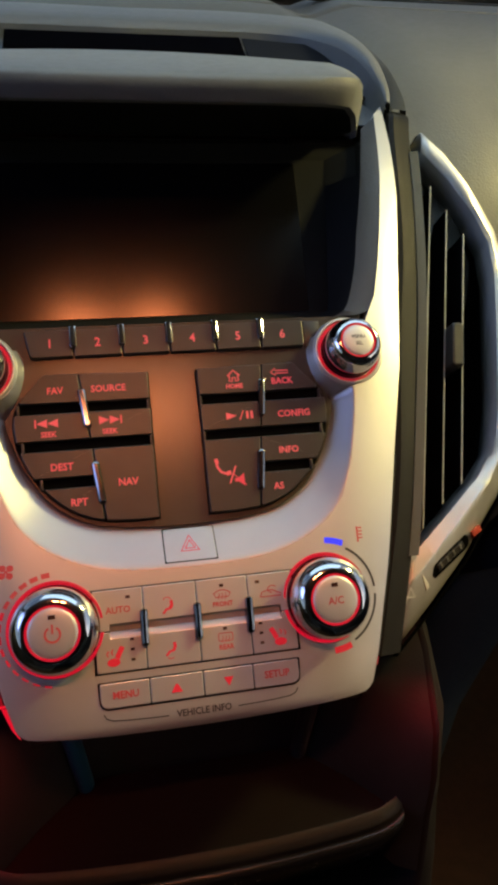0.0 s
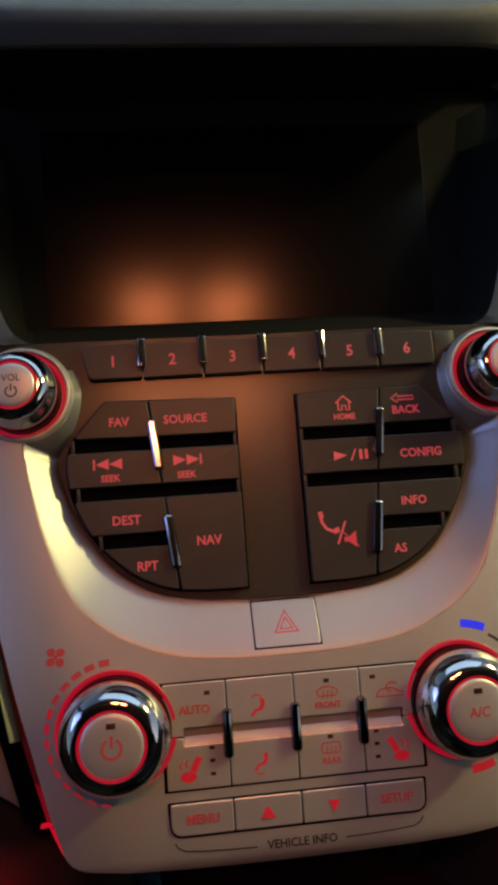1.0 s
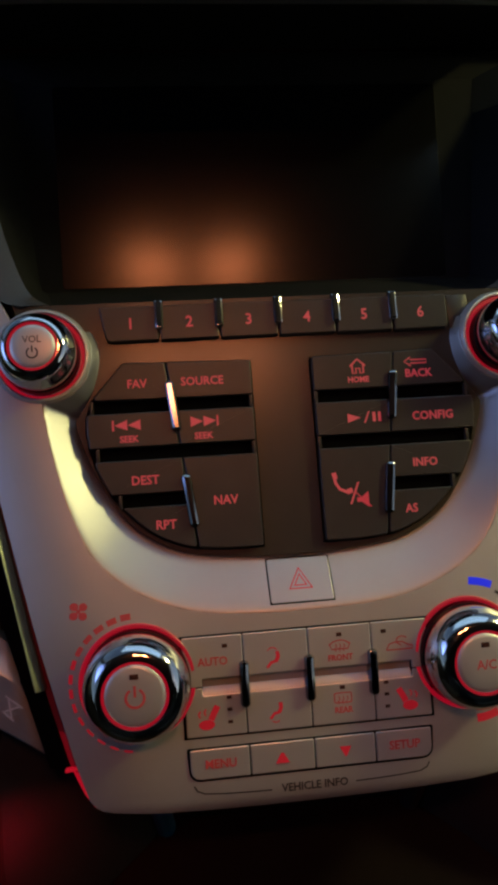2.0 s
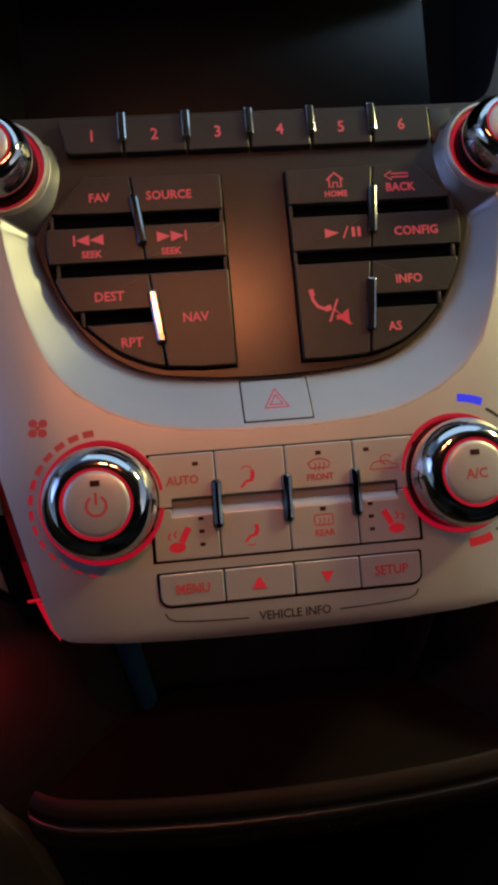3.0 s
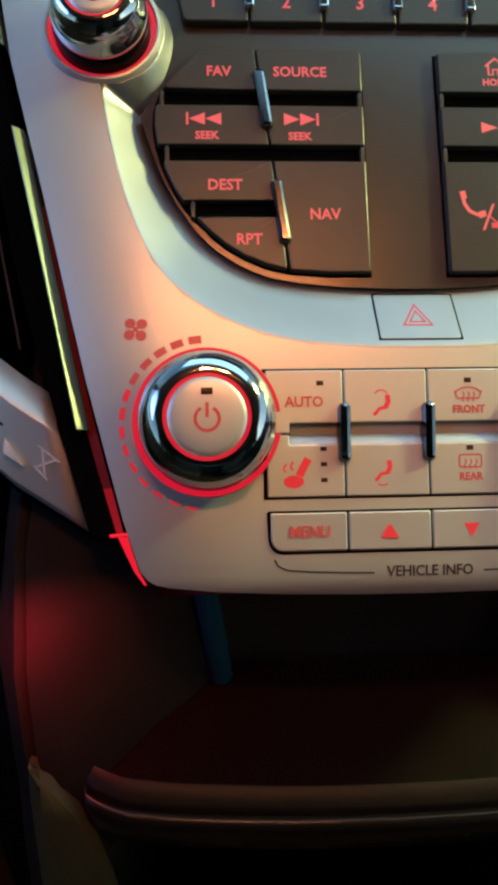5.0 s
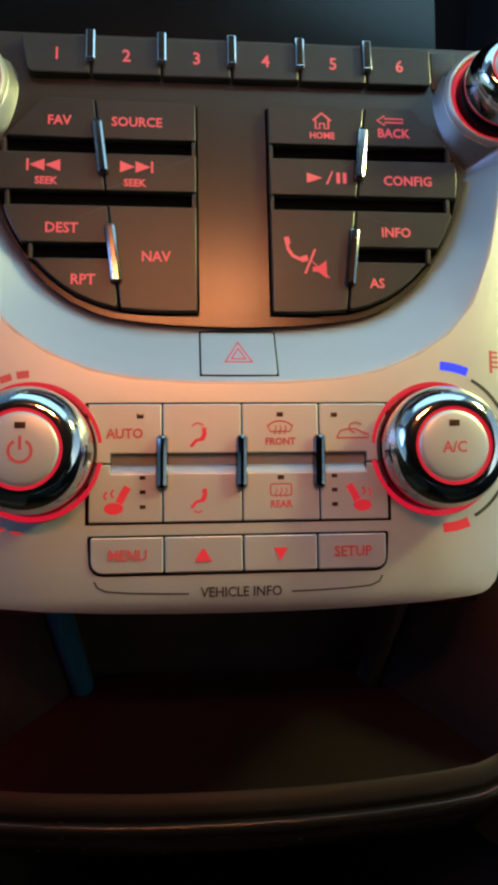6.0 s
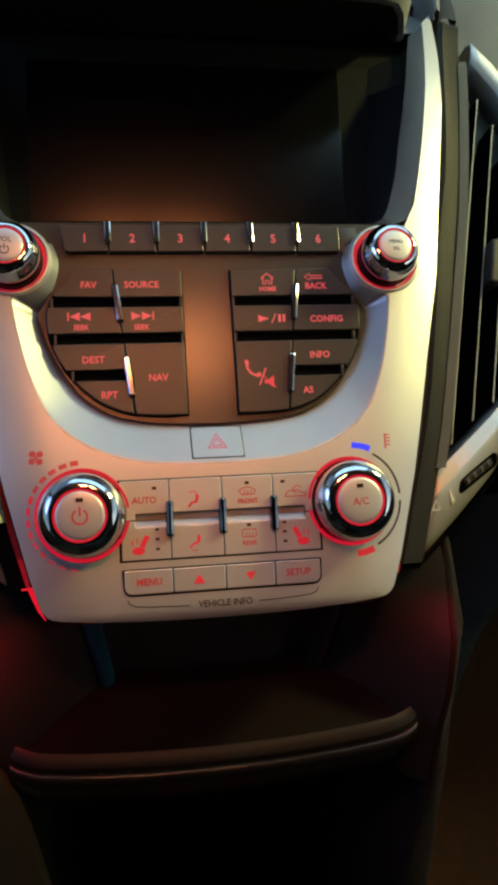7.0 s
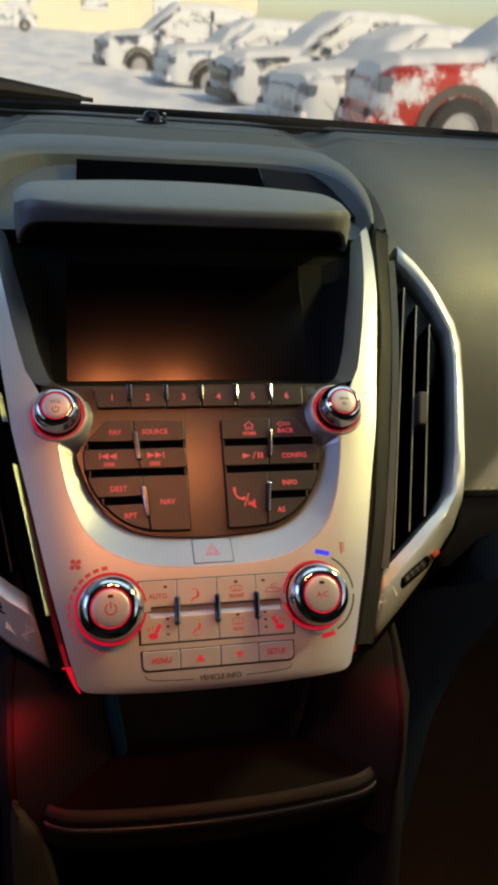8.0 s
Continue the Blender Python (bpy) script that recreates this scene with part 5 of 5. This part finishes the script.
# ---- cabin ----
solo("floor", box(bmesh.new(), -0.9, 0.9, -2.3, 0.75, 0.30, 0.35), mat("brown_black_carpet", (0.045, 0.022, 0.011), 0.95, vary=0.4, scale=90), "dark brown carpeted car floor", "floor", smooth=None, kind="structure")
bm = bmesh.new()
loft(bm, [[(x, 0.32 + 0.12 * abs(x), 0.35), (x, 0.47, 0.6), (x, 0.52, 0.9), (x, 0.50, 1.16)] for x in (-0.9, -0.5, 0, 0.5, 0.9)], closed=False)
solo("wall_firewall", bm, CARPET, "dark carpeted firewall below the windscreen", "wall", kind="structure")
# roof lining
bm = bmesh.new()
loft(bm, [[(x, y, 1.625 - 0.08 * (abs(x) / 0.72) ** 3 - 0.02 * max(0, y + 0.5) ** 2) for x in (-0.72, -0.6, -0.3, 0, 0.3, 0.6, 0.72)] for y in (-0.06, -0.4, -0.9, -1.5, -2.2)], closed=False)
roof = solo("ceiling", bm, LINING, "pale grey cloth roof lining", "ceiling", kind="structure", smooth=60)
sm = roof.modifiers.new("depth", "SOLIDIFY")
sm.thickness, sm.offset = 0.03, 1
# doors, pillars and rear
for d in (-1, 1):
    bm = bmesh.new()
    box(bm, *sorted((d * 0.80, d * 0.90)), -2.3, 0.52, 0.30, 1.10, 0.02)
    door = thing(f"door_{1 if d < 0 else 2}", "dark vinyl car door lining below a side window", "door", kind="structure")
    part("lining", bm, BLACK, door)
    bm = bmesh.new()
    tube(bm, [(d * 0.84, 0.50, 1.14), (d * 0.80, 0.25, 1.36), (d * 0.745, -0.06, 1.57), (d * 0.735, -0.5, 1.6), (d * 0.735, -2.2, 1.58)], [0.05, 0.05, 0.045, 0.04, 0.04], 10)
    part("roof_rail", bm, LINING, door)
    bm = bmesh.new()
    tube(bm, [(d * 0.86, -0.85, 1.08), (d * 0.76, -0.92, 1.58)], 0.07, 10)
    part("pillar", bm, LINING, door)
    bm = bmesh.new()
    loft(bm, [[(d * 0.862, 0.46, 1.10), (d * 0.866, 0.46, 1.10), (d * 0.866, -0.85, 1.10), (d * 0.862, -0.85, 1.10)], [(d * 0.76, -0.06, 1.56), (d * 0.764, -0.06, 1.56), (d * 0.764, -0.9, 1.58), (d * 0.76, -0.9, 1.58)]])
    pane = part("window", bm, mat("window_glass", (1, 1, 1), 0.0, trans=1.0), door, "clear side window", smooth=None)
    pane.visible_shadow = False
    bm = box(bmesh.new(), *sorted((d * 0.76, d * 0.80)), -2.3, -0.92, 1.08, 1.6)
    part("rear_side", bm, LINING, door, smooth=None)
# unseen solid wall, added to keep skylight from entering at the rear
bm = box(bmesh.new(), -0.9, 0.9, -2.34, -2.28, 0.3, 1.64)
solo("wall_rear", bm, LINING, "unseen grey wall closing the rear of the cabin against skylight", "wall", smooth=None, kind="structure")
# windscreen
bm = bmesh.new()
rings = []
for t in (0, 0.25, 0.5, 0.75, 1.0):
    row = []
    for x in (-0.84, -0.6, -0.3, 0, 0.3, 0.6, 0.84):
        xx = x * (1 - 0.13 * t)
        row.append((xx, 0.535 - 0.14 * max(0, abs(x) - 0.1) ** 1.3 - 0.595 * t - 0.03 * abs(x) * t, 1.155 + 0.455 * t + 0.02 * math.sin(math.pi * t)))
    rings.append(row + [(x, y + 0.003, z + 0.004) for x, y, z in reversed(row)])
loft(bm, rings)
screen_glass = solo("window_1", bm, mat("windscreen_glass", (1, 1, 1), 0.03, trans=1.0), "clear raked windscreen", "windscreen", smooth=60, kind="structure")
screen_glass.visible_shadow = False
# black band along the foot of the glass
bm = bmesh.new()
xs2 = [-0.82 + 0.0482 * q for q in range(35)]
loft(bm, [[(x, y0 - 0.14 * max(0, abs(x) - 0.1) ** 1.3, z) for x in xs2] for y0, z in ((0.500, 1.160), (0.500, 1.1685), (0.506, 1.171), (0.512, 1.168), (0.516, 1.150))], closed=False)
solo("trim", bm, DARK, "black rubber edge along the foot of the windscreen", "windscreen trim", kind="structure")
# wiper parked at the foot of the glass
wiper = thing("wiper", "black windscreen wiper parked on the glass", "wiper")
bm = tube(bmesh.new(), [(-0.55, 0.53, 1.172), (-0.3, 0.585, 1.178), (-0.2, 0.60, 1.177), (-0.085, 0.605, 1.169)], [0.014, 0.017, 0.014, 0.005], 8)
part("arm", bm, DARK, wiper)
bm = tube(bmesh.new(), [(-0.6, 0.56, 1.180), (-0.35, 0.60, 1.181), (-0.2, 0.612, 1.177), (-0.07, 0.612, 1.168)], [0.004, 0.006, 0.006, 0.003], 6)
part("blade", bm, DARK, wiper)
cowl = bmesh.new()
loft(cowl, [[(x, y - 0.12 * max(0, abs(x) - 0.1) ** 1.3, z) for x in xs2] for y, z in ((0.52, 1.14), (0.56, 1.150), (0.66, 1.148), (0.72, 1.13))], closed=False)
solo("cowl", cowl, DARK, "black plastic cowl outside below the windscreen", "cowl")
# roof console with two map lamps
oc = thing("overhead_console", "grey roof console with two warm map lamps", "map lamp")
part("housing", box(bmesh.new(), -0.13, 0.11, -0.41, -0.20, 1.596, 1.626, 0.008), LINING, oc)
for mx in (-0.062, 0.040):
    part("lens", lathe([(26, 0), (26, 1.5), (22, 2.2), (0.1, 2.4)], 24), mat("lamp_rim", (0.5, 0.48, 0.44), 0.3), oc, m=Matrix.Translation((mx, -0.29, 1.5955)))
# front seats behind the camera
def seat(x):
    s = thing("front_seat", "dark cloth front car seat", "seat", Matrix.Translation((x, -0.95, 0.35)), group="front seats")
    part("cushion", box(bmesh.new(), -0.25, 0.25, -0.1, 0.42, 0.1, 0.3, 0.06, 3), SEAT, s)
    bm = box(bmesh.new(), -0.25, 0.25, -0.12, 0.0, 0.28, 0.92, 0.05, 3)
    part("backrest", bm, SEAT, s, m=pose(0, -0.05, 0, 14, 0, 0))
    part("headrest", box(bmesh.new(), -0.13, 0.13, -0.28, -0.18, 0.9, 1.1, 0.04, 3), SEAT, s)
    part("base", box(bmesh.new(), -0.2, 0.2, -0.1, 0.3, 0, 0.12, 0.01), DARK, s)


for x in (-0.42, 0.42):
    seat(x)

# ---- outside ----
bm = bmesh.new()
gx = [-600, -200, -80, -40] + [-30 + 1.0 * q for q in range(61)] + [40, 80, 200, 600]
gy = [-300, -60, -20, -5] + [0 + 1.0 * q for q in range(60)] + [70, 90, 130, 250, 800, 2500]
rows = []
for y in gy:
    row = []
    for x in gx:
        h = 0.13
        if abs(x) < 31 and 0 < y < 61:
            h = 0.13 + 0.08 * noise.noise((x * 0.35, y * 0.25, 0)) + 0.05 * noise.noise((x * 1.3, y * 1.1, 3))
            for track in (-1.2, 0.4, 1.6):
                h -= 0.07 * math.exp(-((x - track - 0.5 * math.sin(y * 0.12)) / 0.25) ** 2)
        row.append((x, y, h))
    rows.append(row)
loft(bm, rows, closed=False)
LOT = mat("trampled_snow", (0.8, 0.8, 0.79), 0.8, vary=0.05, scale=2, bump=0.6, bump_scale=9)
n, l = LOT.node_tree.nodes, LOT.node_tree.links
co, mp, tex, ramp = n.new("ShaderNodeTexCoord"), n.new("ShaderNodeMapping"), n.new("ShaderNodeTexNoise"), n.new("ShaderNodeValToRGB")
mp.inputs["Scale"].default_value = (0.8, 0.3, 1.0)
mp.inputs["Rotation"].default_value = (0, 0, 0.35)
tex.inputs["Scale"].default_value, tex.inputs["Detail"].default_value, tex.inputs["Roughness"].default_value = 1.0, 9, 0.68
l.new(co.outputs["Object"], mp.inputs["Vector"])
l.new(mp.outputs[0], tex.inputs["Vector"])
ramp.color_ramp.elements[0].position, ramp.color_ramp.elements[1].position = 0.42, 0.56
ramp.color_ramp.elements[0].color, ramp.color_ramp.elements[1].color = (0.56, 0.6, 0.67, 1), (0.86, 0.86, 0.84, 1)
dirt = ramp.color_ramp.elements.new(0.47)
dirt.color = (0.66, 0.72, 0.82, 1)
l.new(tex.outputs["Fac"], ramp.inputs["Fac"])
l.new(ramp.outputs["Color"], n["Principled BSDF"].inputs["Base Color"])
solo("ground", bm, LOT, "trampled snow covering the parking lot", "ground", smooth=90, kind="structure")

TYRE = mat("tyre_rubber", (0.03, 0.03, 0.03), 0.85, vary=0.2, scale=20)
RIM = mat("snowy_alloy_rim", (0.34, 0.34, 0.35), 0.5, 0.2, vary=0.4, scale=9)


def dusted(name, base, rough, amount, scale):
    """A car surface with patches of clinging snow."""
    m = mat(name, base, rough, coat=0.3)
    n, l = m.node_tree.nodes, m.node_tree.links
    p = n["Principled BSDF"]
    co, tex, tex2, add, ramp, mix = n.new("ShaderNodeTexCoord"), n.new("ShaderNodeTexNoise"), n.new("ShaderNodeTexNoise"), n.new("ShaderNodeMath"), n.new("ShaderNodeValToRGB"), n.new("ShaderNodeMix")
    tex.inputs["Scale"].default_value, tex.inputs["Detail"].default_value = scale, 8
    tex2.inputs["Scale"].default_value, tex2.inputs["Detail"].default_value = scale * 9, 3
    add.operation = "MULTIPLY_ADD"
    add.inputs[1].default_value, add.inputs[2].default_value = 0.25, -0.12
    l.new(co.outputs["Object"], tex.inputs["Vector"])
    l.new(co.outputs["Object"], tex2.inputs["Vector"])
    l.new(tex2.outputs["Fac"], add.inputs[0])
    both = n.new("ShaderNodeMath")
    l.new(tex.outputs["Fac"], both.inputs[0])
    l.new(add.outputs[0], both.inputs[1])
    ramp.color_ramp.elements[0].position, ramp.color_ramp.elements[1].position = 1 - amount - 0.04, 1 - amount + 0.04
    l.new(both.outputs[0], ramp.inputs["Fac"])
    mix.data_type = "RGBA"
    mix.inputs[6].default_value, mix.inputs[7].default_value = (*base, 1), (0.66, 0.69, 0.73, 1)
    l.new(ramp.outputs["Color"], mix.inputs[0])
    l.new(mix.outputs[2], p.inputs["Base Color"])
    r2 = n.new("ShaderNodeMapRange")
    r2.inputs["To Min"].default_value, r2.inputs["To Max"].default_value = rough, 0.8
    l.new(ramp.outputs["Color"], r2.inputs["Value"])
    l.new(r2.outputs[0], p.inputs["Roughness"])
    return m


CARGLASS = dusted("snow_dusted_car_glass", (0.02, 0.025, 0.03), 0.08, 0.6, 1.6)
LAMP = mat("headlamp_lens", (0.55, 0.58, 0.62), 0.1)
CLADDING = mat("grey_wheel_cladding", (0.075, 0.072, 0.065), 0.7, vary=0.2, scale=6)
SNOWY_GRILLE = dusted("snow_caked_grille", (0.03, 0.032, 0.036), 0.4, 0.56, 5.0)
DARK_LAMP = mat("dark_headlamp_lens", (0.1, 0.12, 0.16), 0.12)
GRILLE = mat("black_car_grille", (0.012, 0.012, 0.014), 0.35)
TAIL = mat("tail_lamp_red", (0.4, 0.03, 0.03), 0.2)
CARSNOW = mat("settled_snow", (0.66, 0.69, 0.73), 0.75, vary=0.05, scale=4)


def parked_car(label, paint, m, tall=1.0, length=4.7, snow=0.07, seed=0, grille_dark=False):
    car = thing("car", label, "car", m, group="snow-covered parked cars")

    def ring(x, hw, zb, zt, n=5):
        pts = []
        r = min(0.16, (zt - zb) * 0.3)
        for cx, cz, a in ((hw - r, zt - r, 0), (-hw + r, zt - r, 90), (-hw + r * 0.5, zb + r * 0.5, 180), (hw - r * 0.5, zb + r * 0.5, 270)):
            rr = r if a < 180 else r * 0.5
            for k in range(n):
                t = radians(a + 90 * k / (n - 1))
                pts.append((x, cx + rr * math.cos(t), cz + rr * math.sin(t)))
        return pts
    L = length / 4.7
    st = [(0.0, 0.72, 0.42, 0.72), (0.06, 0.82, 0.32, 0.86), (0.2, 0.89, 0.27, 0.95), (0.6, 0.93, 0.25, 1.0), (1.25, 0.94, 0.25, 1.06), (2.2, 0.94, 0.25, 1.08), (3.8, 0.94, 0.26, 1.1), (4.5, 0.91, 0.3, 1.08), (4.7, 0.84, 0.4, 1.0)]
    bm = bmesh.new()
    loft(bm, [ring(x * L, hw, zb, zb + (zt - zb) * tall) for x, hw, zb, zt in st])
    part("body", bm, paint, car, smooth=40)
    top = 1.7 * tall
    belt = 0.25 + 0.8 * tall
    gh = [(1.15, 0.80, belt + 0.02), (1.55, 0.76, belt + 0.32 * tall), (2.0, 0.70, top - 0.08), (2.3, 0.69, top - 0.03), (3.6, 0.69, top - 0.03), (4.2, 0.70, top - 0.1), (4.6, 0.76, belt + 0.05)]
    bm = bmesh.new()
    loft(bm, [ring(x * L, hw, belt - 0.08, max(zt, belt + 0.02), 4) for x, hw, zt in gh])
    part("greenhouse", bm, CARGLASS, car, "dark window glass", smooth=40)
    bm = bmesh.new()
    for y in (-0.70, 0.70):
        for a, b in (((1.2, belt), (2.05, top - 0.06)), ((2.95, belt), (2.95, top - 0.06)), ((4.5, belt), (4.15, top - 0.08))):
            tube(bm, [(a[0] * L, y * 1.12, a[1]), (b[0] * L, y * 0.98, b[1])], 0.05, 6)
    part("pillars", bm, paint, car)
    # snow on bonnet, windscreen and roof
    bm = bmesh.new()
    line = [(0.02, 0.74, 0.60), (0.08, 0.86, 0.80), (0.3, 0.97, 0.88), (0.7, 1.03, 0.91), (1.2, 1.09, 0.88), (1.55, belt + 0.36, 0.78), (2.0, top - 0.03, 0.71), (2.4, top + 0.02, 0.70), (3.0, top + 0.03, 0.70), (3.6, top + 0.02, 0.70), (4.25, top - 0.08, 0.70)]
    fine = [(x * L, (z if x > 1.4 else 0.25 + (z - 0.25) * tall), h) for x, z, h in line]
    rows = []
    for i in range(len(fine) - 1):
        for k in range(8):
            t = k / 8
            rows.append(tuple(a + (b - a) * t for a, b in zip(fine[i], fine[i + 1])))
    grid = []
    for x, z, hw in rows:
        row = []
        for q in range(21):
            s = -1 + q / 10
            edge = abs(s) ** 6
            n1 = noise.noise((x * 2.2 + seed * 7, s * 2.5, seed))
            drop = edge * (0.24 + 0.30 * (0.5 + noise.noise((x * 6.0 + seed, s * 3.0, 9.0 + seed))) + 0.10 * noise.noise((x * 19.0, s * 3.0, seed)))
            row.append((x + 0.02 * n1, s * (hw + 0.035 * edge), z + snow * (1 - 0.55 * edge) + 0.035 * n1 - drop))
        grid.append(row)
    loft(bm, grid, closed=False)
    sn = part("snow_cover", bm, CARSNOW, car, "uneven settled snow", smooth=80)
    mod = sn.modifiers.new("depth", "SOLIDIFY")
    mod.thickness, mod.offset = 0.05, -1
    # wheels
    for x in (0.92, 3.72):
        for y in (-0.91, 0.91):
            w = new("wheel")
            w.parent = car
            w.matrix_local = pose(x * L, y, 0.36, 90 if y < 0 else -90, 0, 0)
            part("tyre", lathe([(205, -110), (330, -110), (358, -80), (365, 0), (358, 80), (330, 105), (225, 110), (205, 60)], 28), TYRE, w)
            bm = lathe([(208, -90), (208, 88), (190, 92), (180, 70), (60, 74), (50, 84), (0.5, 86)], 28)
            part("rim", bm, RIM, w)
            arch_bm = bmesh.new()
            loft(arch_bm, [[(x * L + r * math.cos(a), (0.945 if y > 0 else -0.945) * f, 0.37 + r * math.sin(a)) for a in [math.pi * k / 14 for k in range(15)]] for r, f in ((0.47, 0.992), (0.47, 1.006), (0.375, 1.006), (0.36, 0.9))], closed=False)
            part("wheel_arch", arch_bm, CLADDING, car, "grey wheel arch cladding", smooth=50)
    # face of the car
    bm = bmesh.new()
    box(bm, -0.02, 0.06, -0.5, 0.5, 0.25 + 0.3 * tall, 0.25 + 0.52 * tall, 0.03)
    gr = part("grille", bm, GRILLE if grille_dark else SNOWY_GRILLE, car, "black front grille" if grille_dark else "front grille caked with snow")
    for q in range(3):
        part("grille_bar", box(bmesh.new(), -0.035, 0.0, -0.47, 0.47, 0.25 + (0.335 + 0.06 * q) * tall, 0.25 + (0.35 + 0.06 * q) * tall), LAMP if q == 2 else (GRILLE if grille_dark else SNOWY_GRILLE), gr, smooth=None)
    part("bumper", box(bmesh.new(), -0.06, 0.12, -0.8, 0.8, 0.3, 0.46, 0.05, 3), GRILLE if grille_dark else paint, car)
    for y in (-0.70, 0.70):
        bm = bmesh.new()
        box(bm, 0.0, 0.3, *sorted((y - 0.16, y + 0.15)), 0.25 + 0.44 * tall, 0.25 + 0.60 * tall, 0.04, 3)
        part("headlight", bm, DARK_LAMP, car, "dark glass headlight")
        bm = lathe([(55, 0), (55, 40), (40, 50), (0.1, 52)], 16)
        part("fog_lamp", bm, GRILLE, car, m=pose(-0.02, y * 0.9, 0.48, 0, -90, 0))
        bm = box(bmesh.new(), 1.4 * L, 1.56 * L, *sorted((y * 1.38, y * 1.38 + (0.2 if y > 0 else -0.2))), belt + 0.02, belt + 0.18, 0.05, 3)
        part("mirror", bm, paint, car)
        bm = box(bmesh.new(), 4.6 * L, 4.71 * L, *sorted((y - 0.14, y + 0.14)), 0.8 * tall, 1.05 * tall, 0.03)
        part("tail_light", bm, TAIL, car)
    return car


def paint(name, colour, rough=0.25):
    return dusted(name, colour, rough, 0.5, 1.5)


RED_PAINT = dusted("red_car_paint", (0.4, 0.025, 0.012), 0.25, 0.42, 2.6)
spots = [(2.86, 8.35, -5, "red SUV half covered with settled snow", RED_PAINT, 1.0, 4.7, False),
         (2.62, 11.3, 14, "silver car under a thick cover of snow", paint("silver_car_paint", (0.3, 0.31, 0.34)), 0.94, 4.6, False),
         (2.12, 14.2, 10, "dark car with a black front under snow", paint("dark_car_paint", (0.03, 0.035, 0.045)), 1.06, 5.0, True),
         (1.30, 18.2, 9, "pale blue car covered with snow", paint("blue_car_paint", (0.2, 0.28, 0.42)), 0.95, 4.6, False),
         (-0.1, 23.2, 9, "dark blue pickup-like car with a snowy bonnet", paint("slate_car_paint", (0.05, 0.06, 0.1)), 1.12, 5.0, True)]
for k, (x, y, turn, label, p, tall, length, gd) in enumerate(spots):
    parked_car(label, p, pose(x, y, 0.13 if k == 0 else -0.12, 0, 0, turn), tall, length, 0.09, k + 1, gd)
parked_car("blue-grey car standing far off under snow", paint("far_car_paint", (0.2, 0.25, 0.32)), pose(-9.5, 66, 0.13, 0, 0, 8), 1.0, 4.7, 0.1, 12)
# cream building closing the lot
bld = thing("building", "long cream-coloured low building beyond the parking lot", "building", Matrix.Translation((-4, 95, 0)))
part("wall", box(bmesh.new(), -34, 22, 0, 10, 0, 7.5), mat("cream_cladding", (0.72, 0.67, 0.53), 0.8, vary=0.08, scale=0.6), bld, smooth=None)
part("roof", box(bmesh.new(), -34.5, 22.5, -0.5, 10.5, 7.5, 8.2, 0.1), CARSNOW, bld, "snowy flat roof")
for q in range(6):
    part("window", box(bmesh.new(), -30 + q * 8, -27 + q * 8, -0.12, 0.1, 2.2, 4.4, 0.05), CARGLASS, bld)
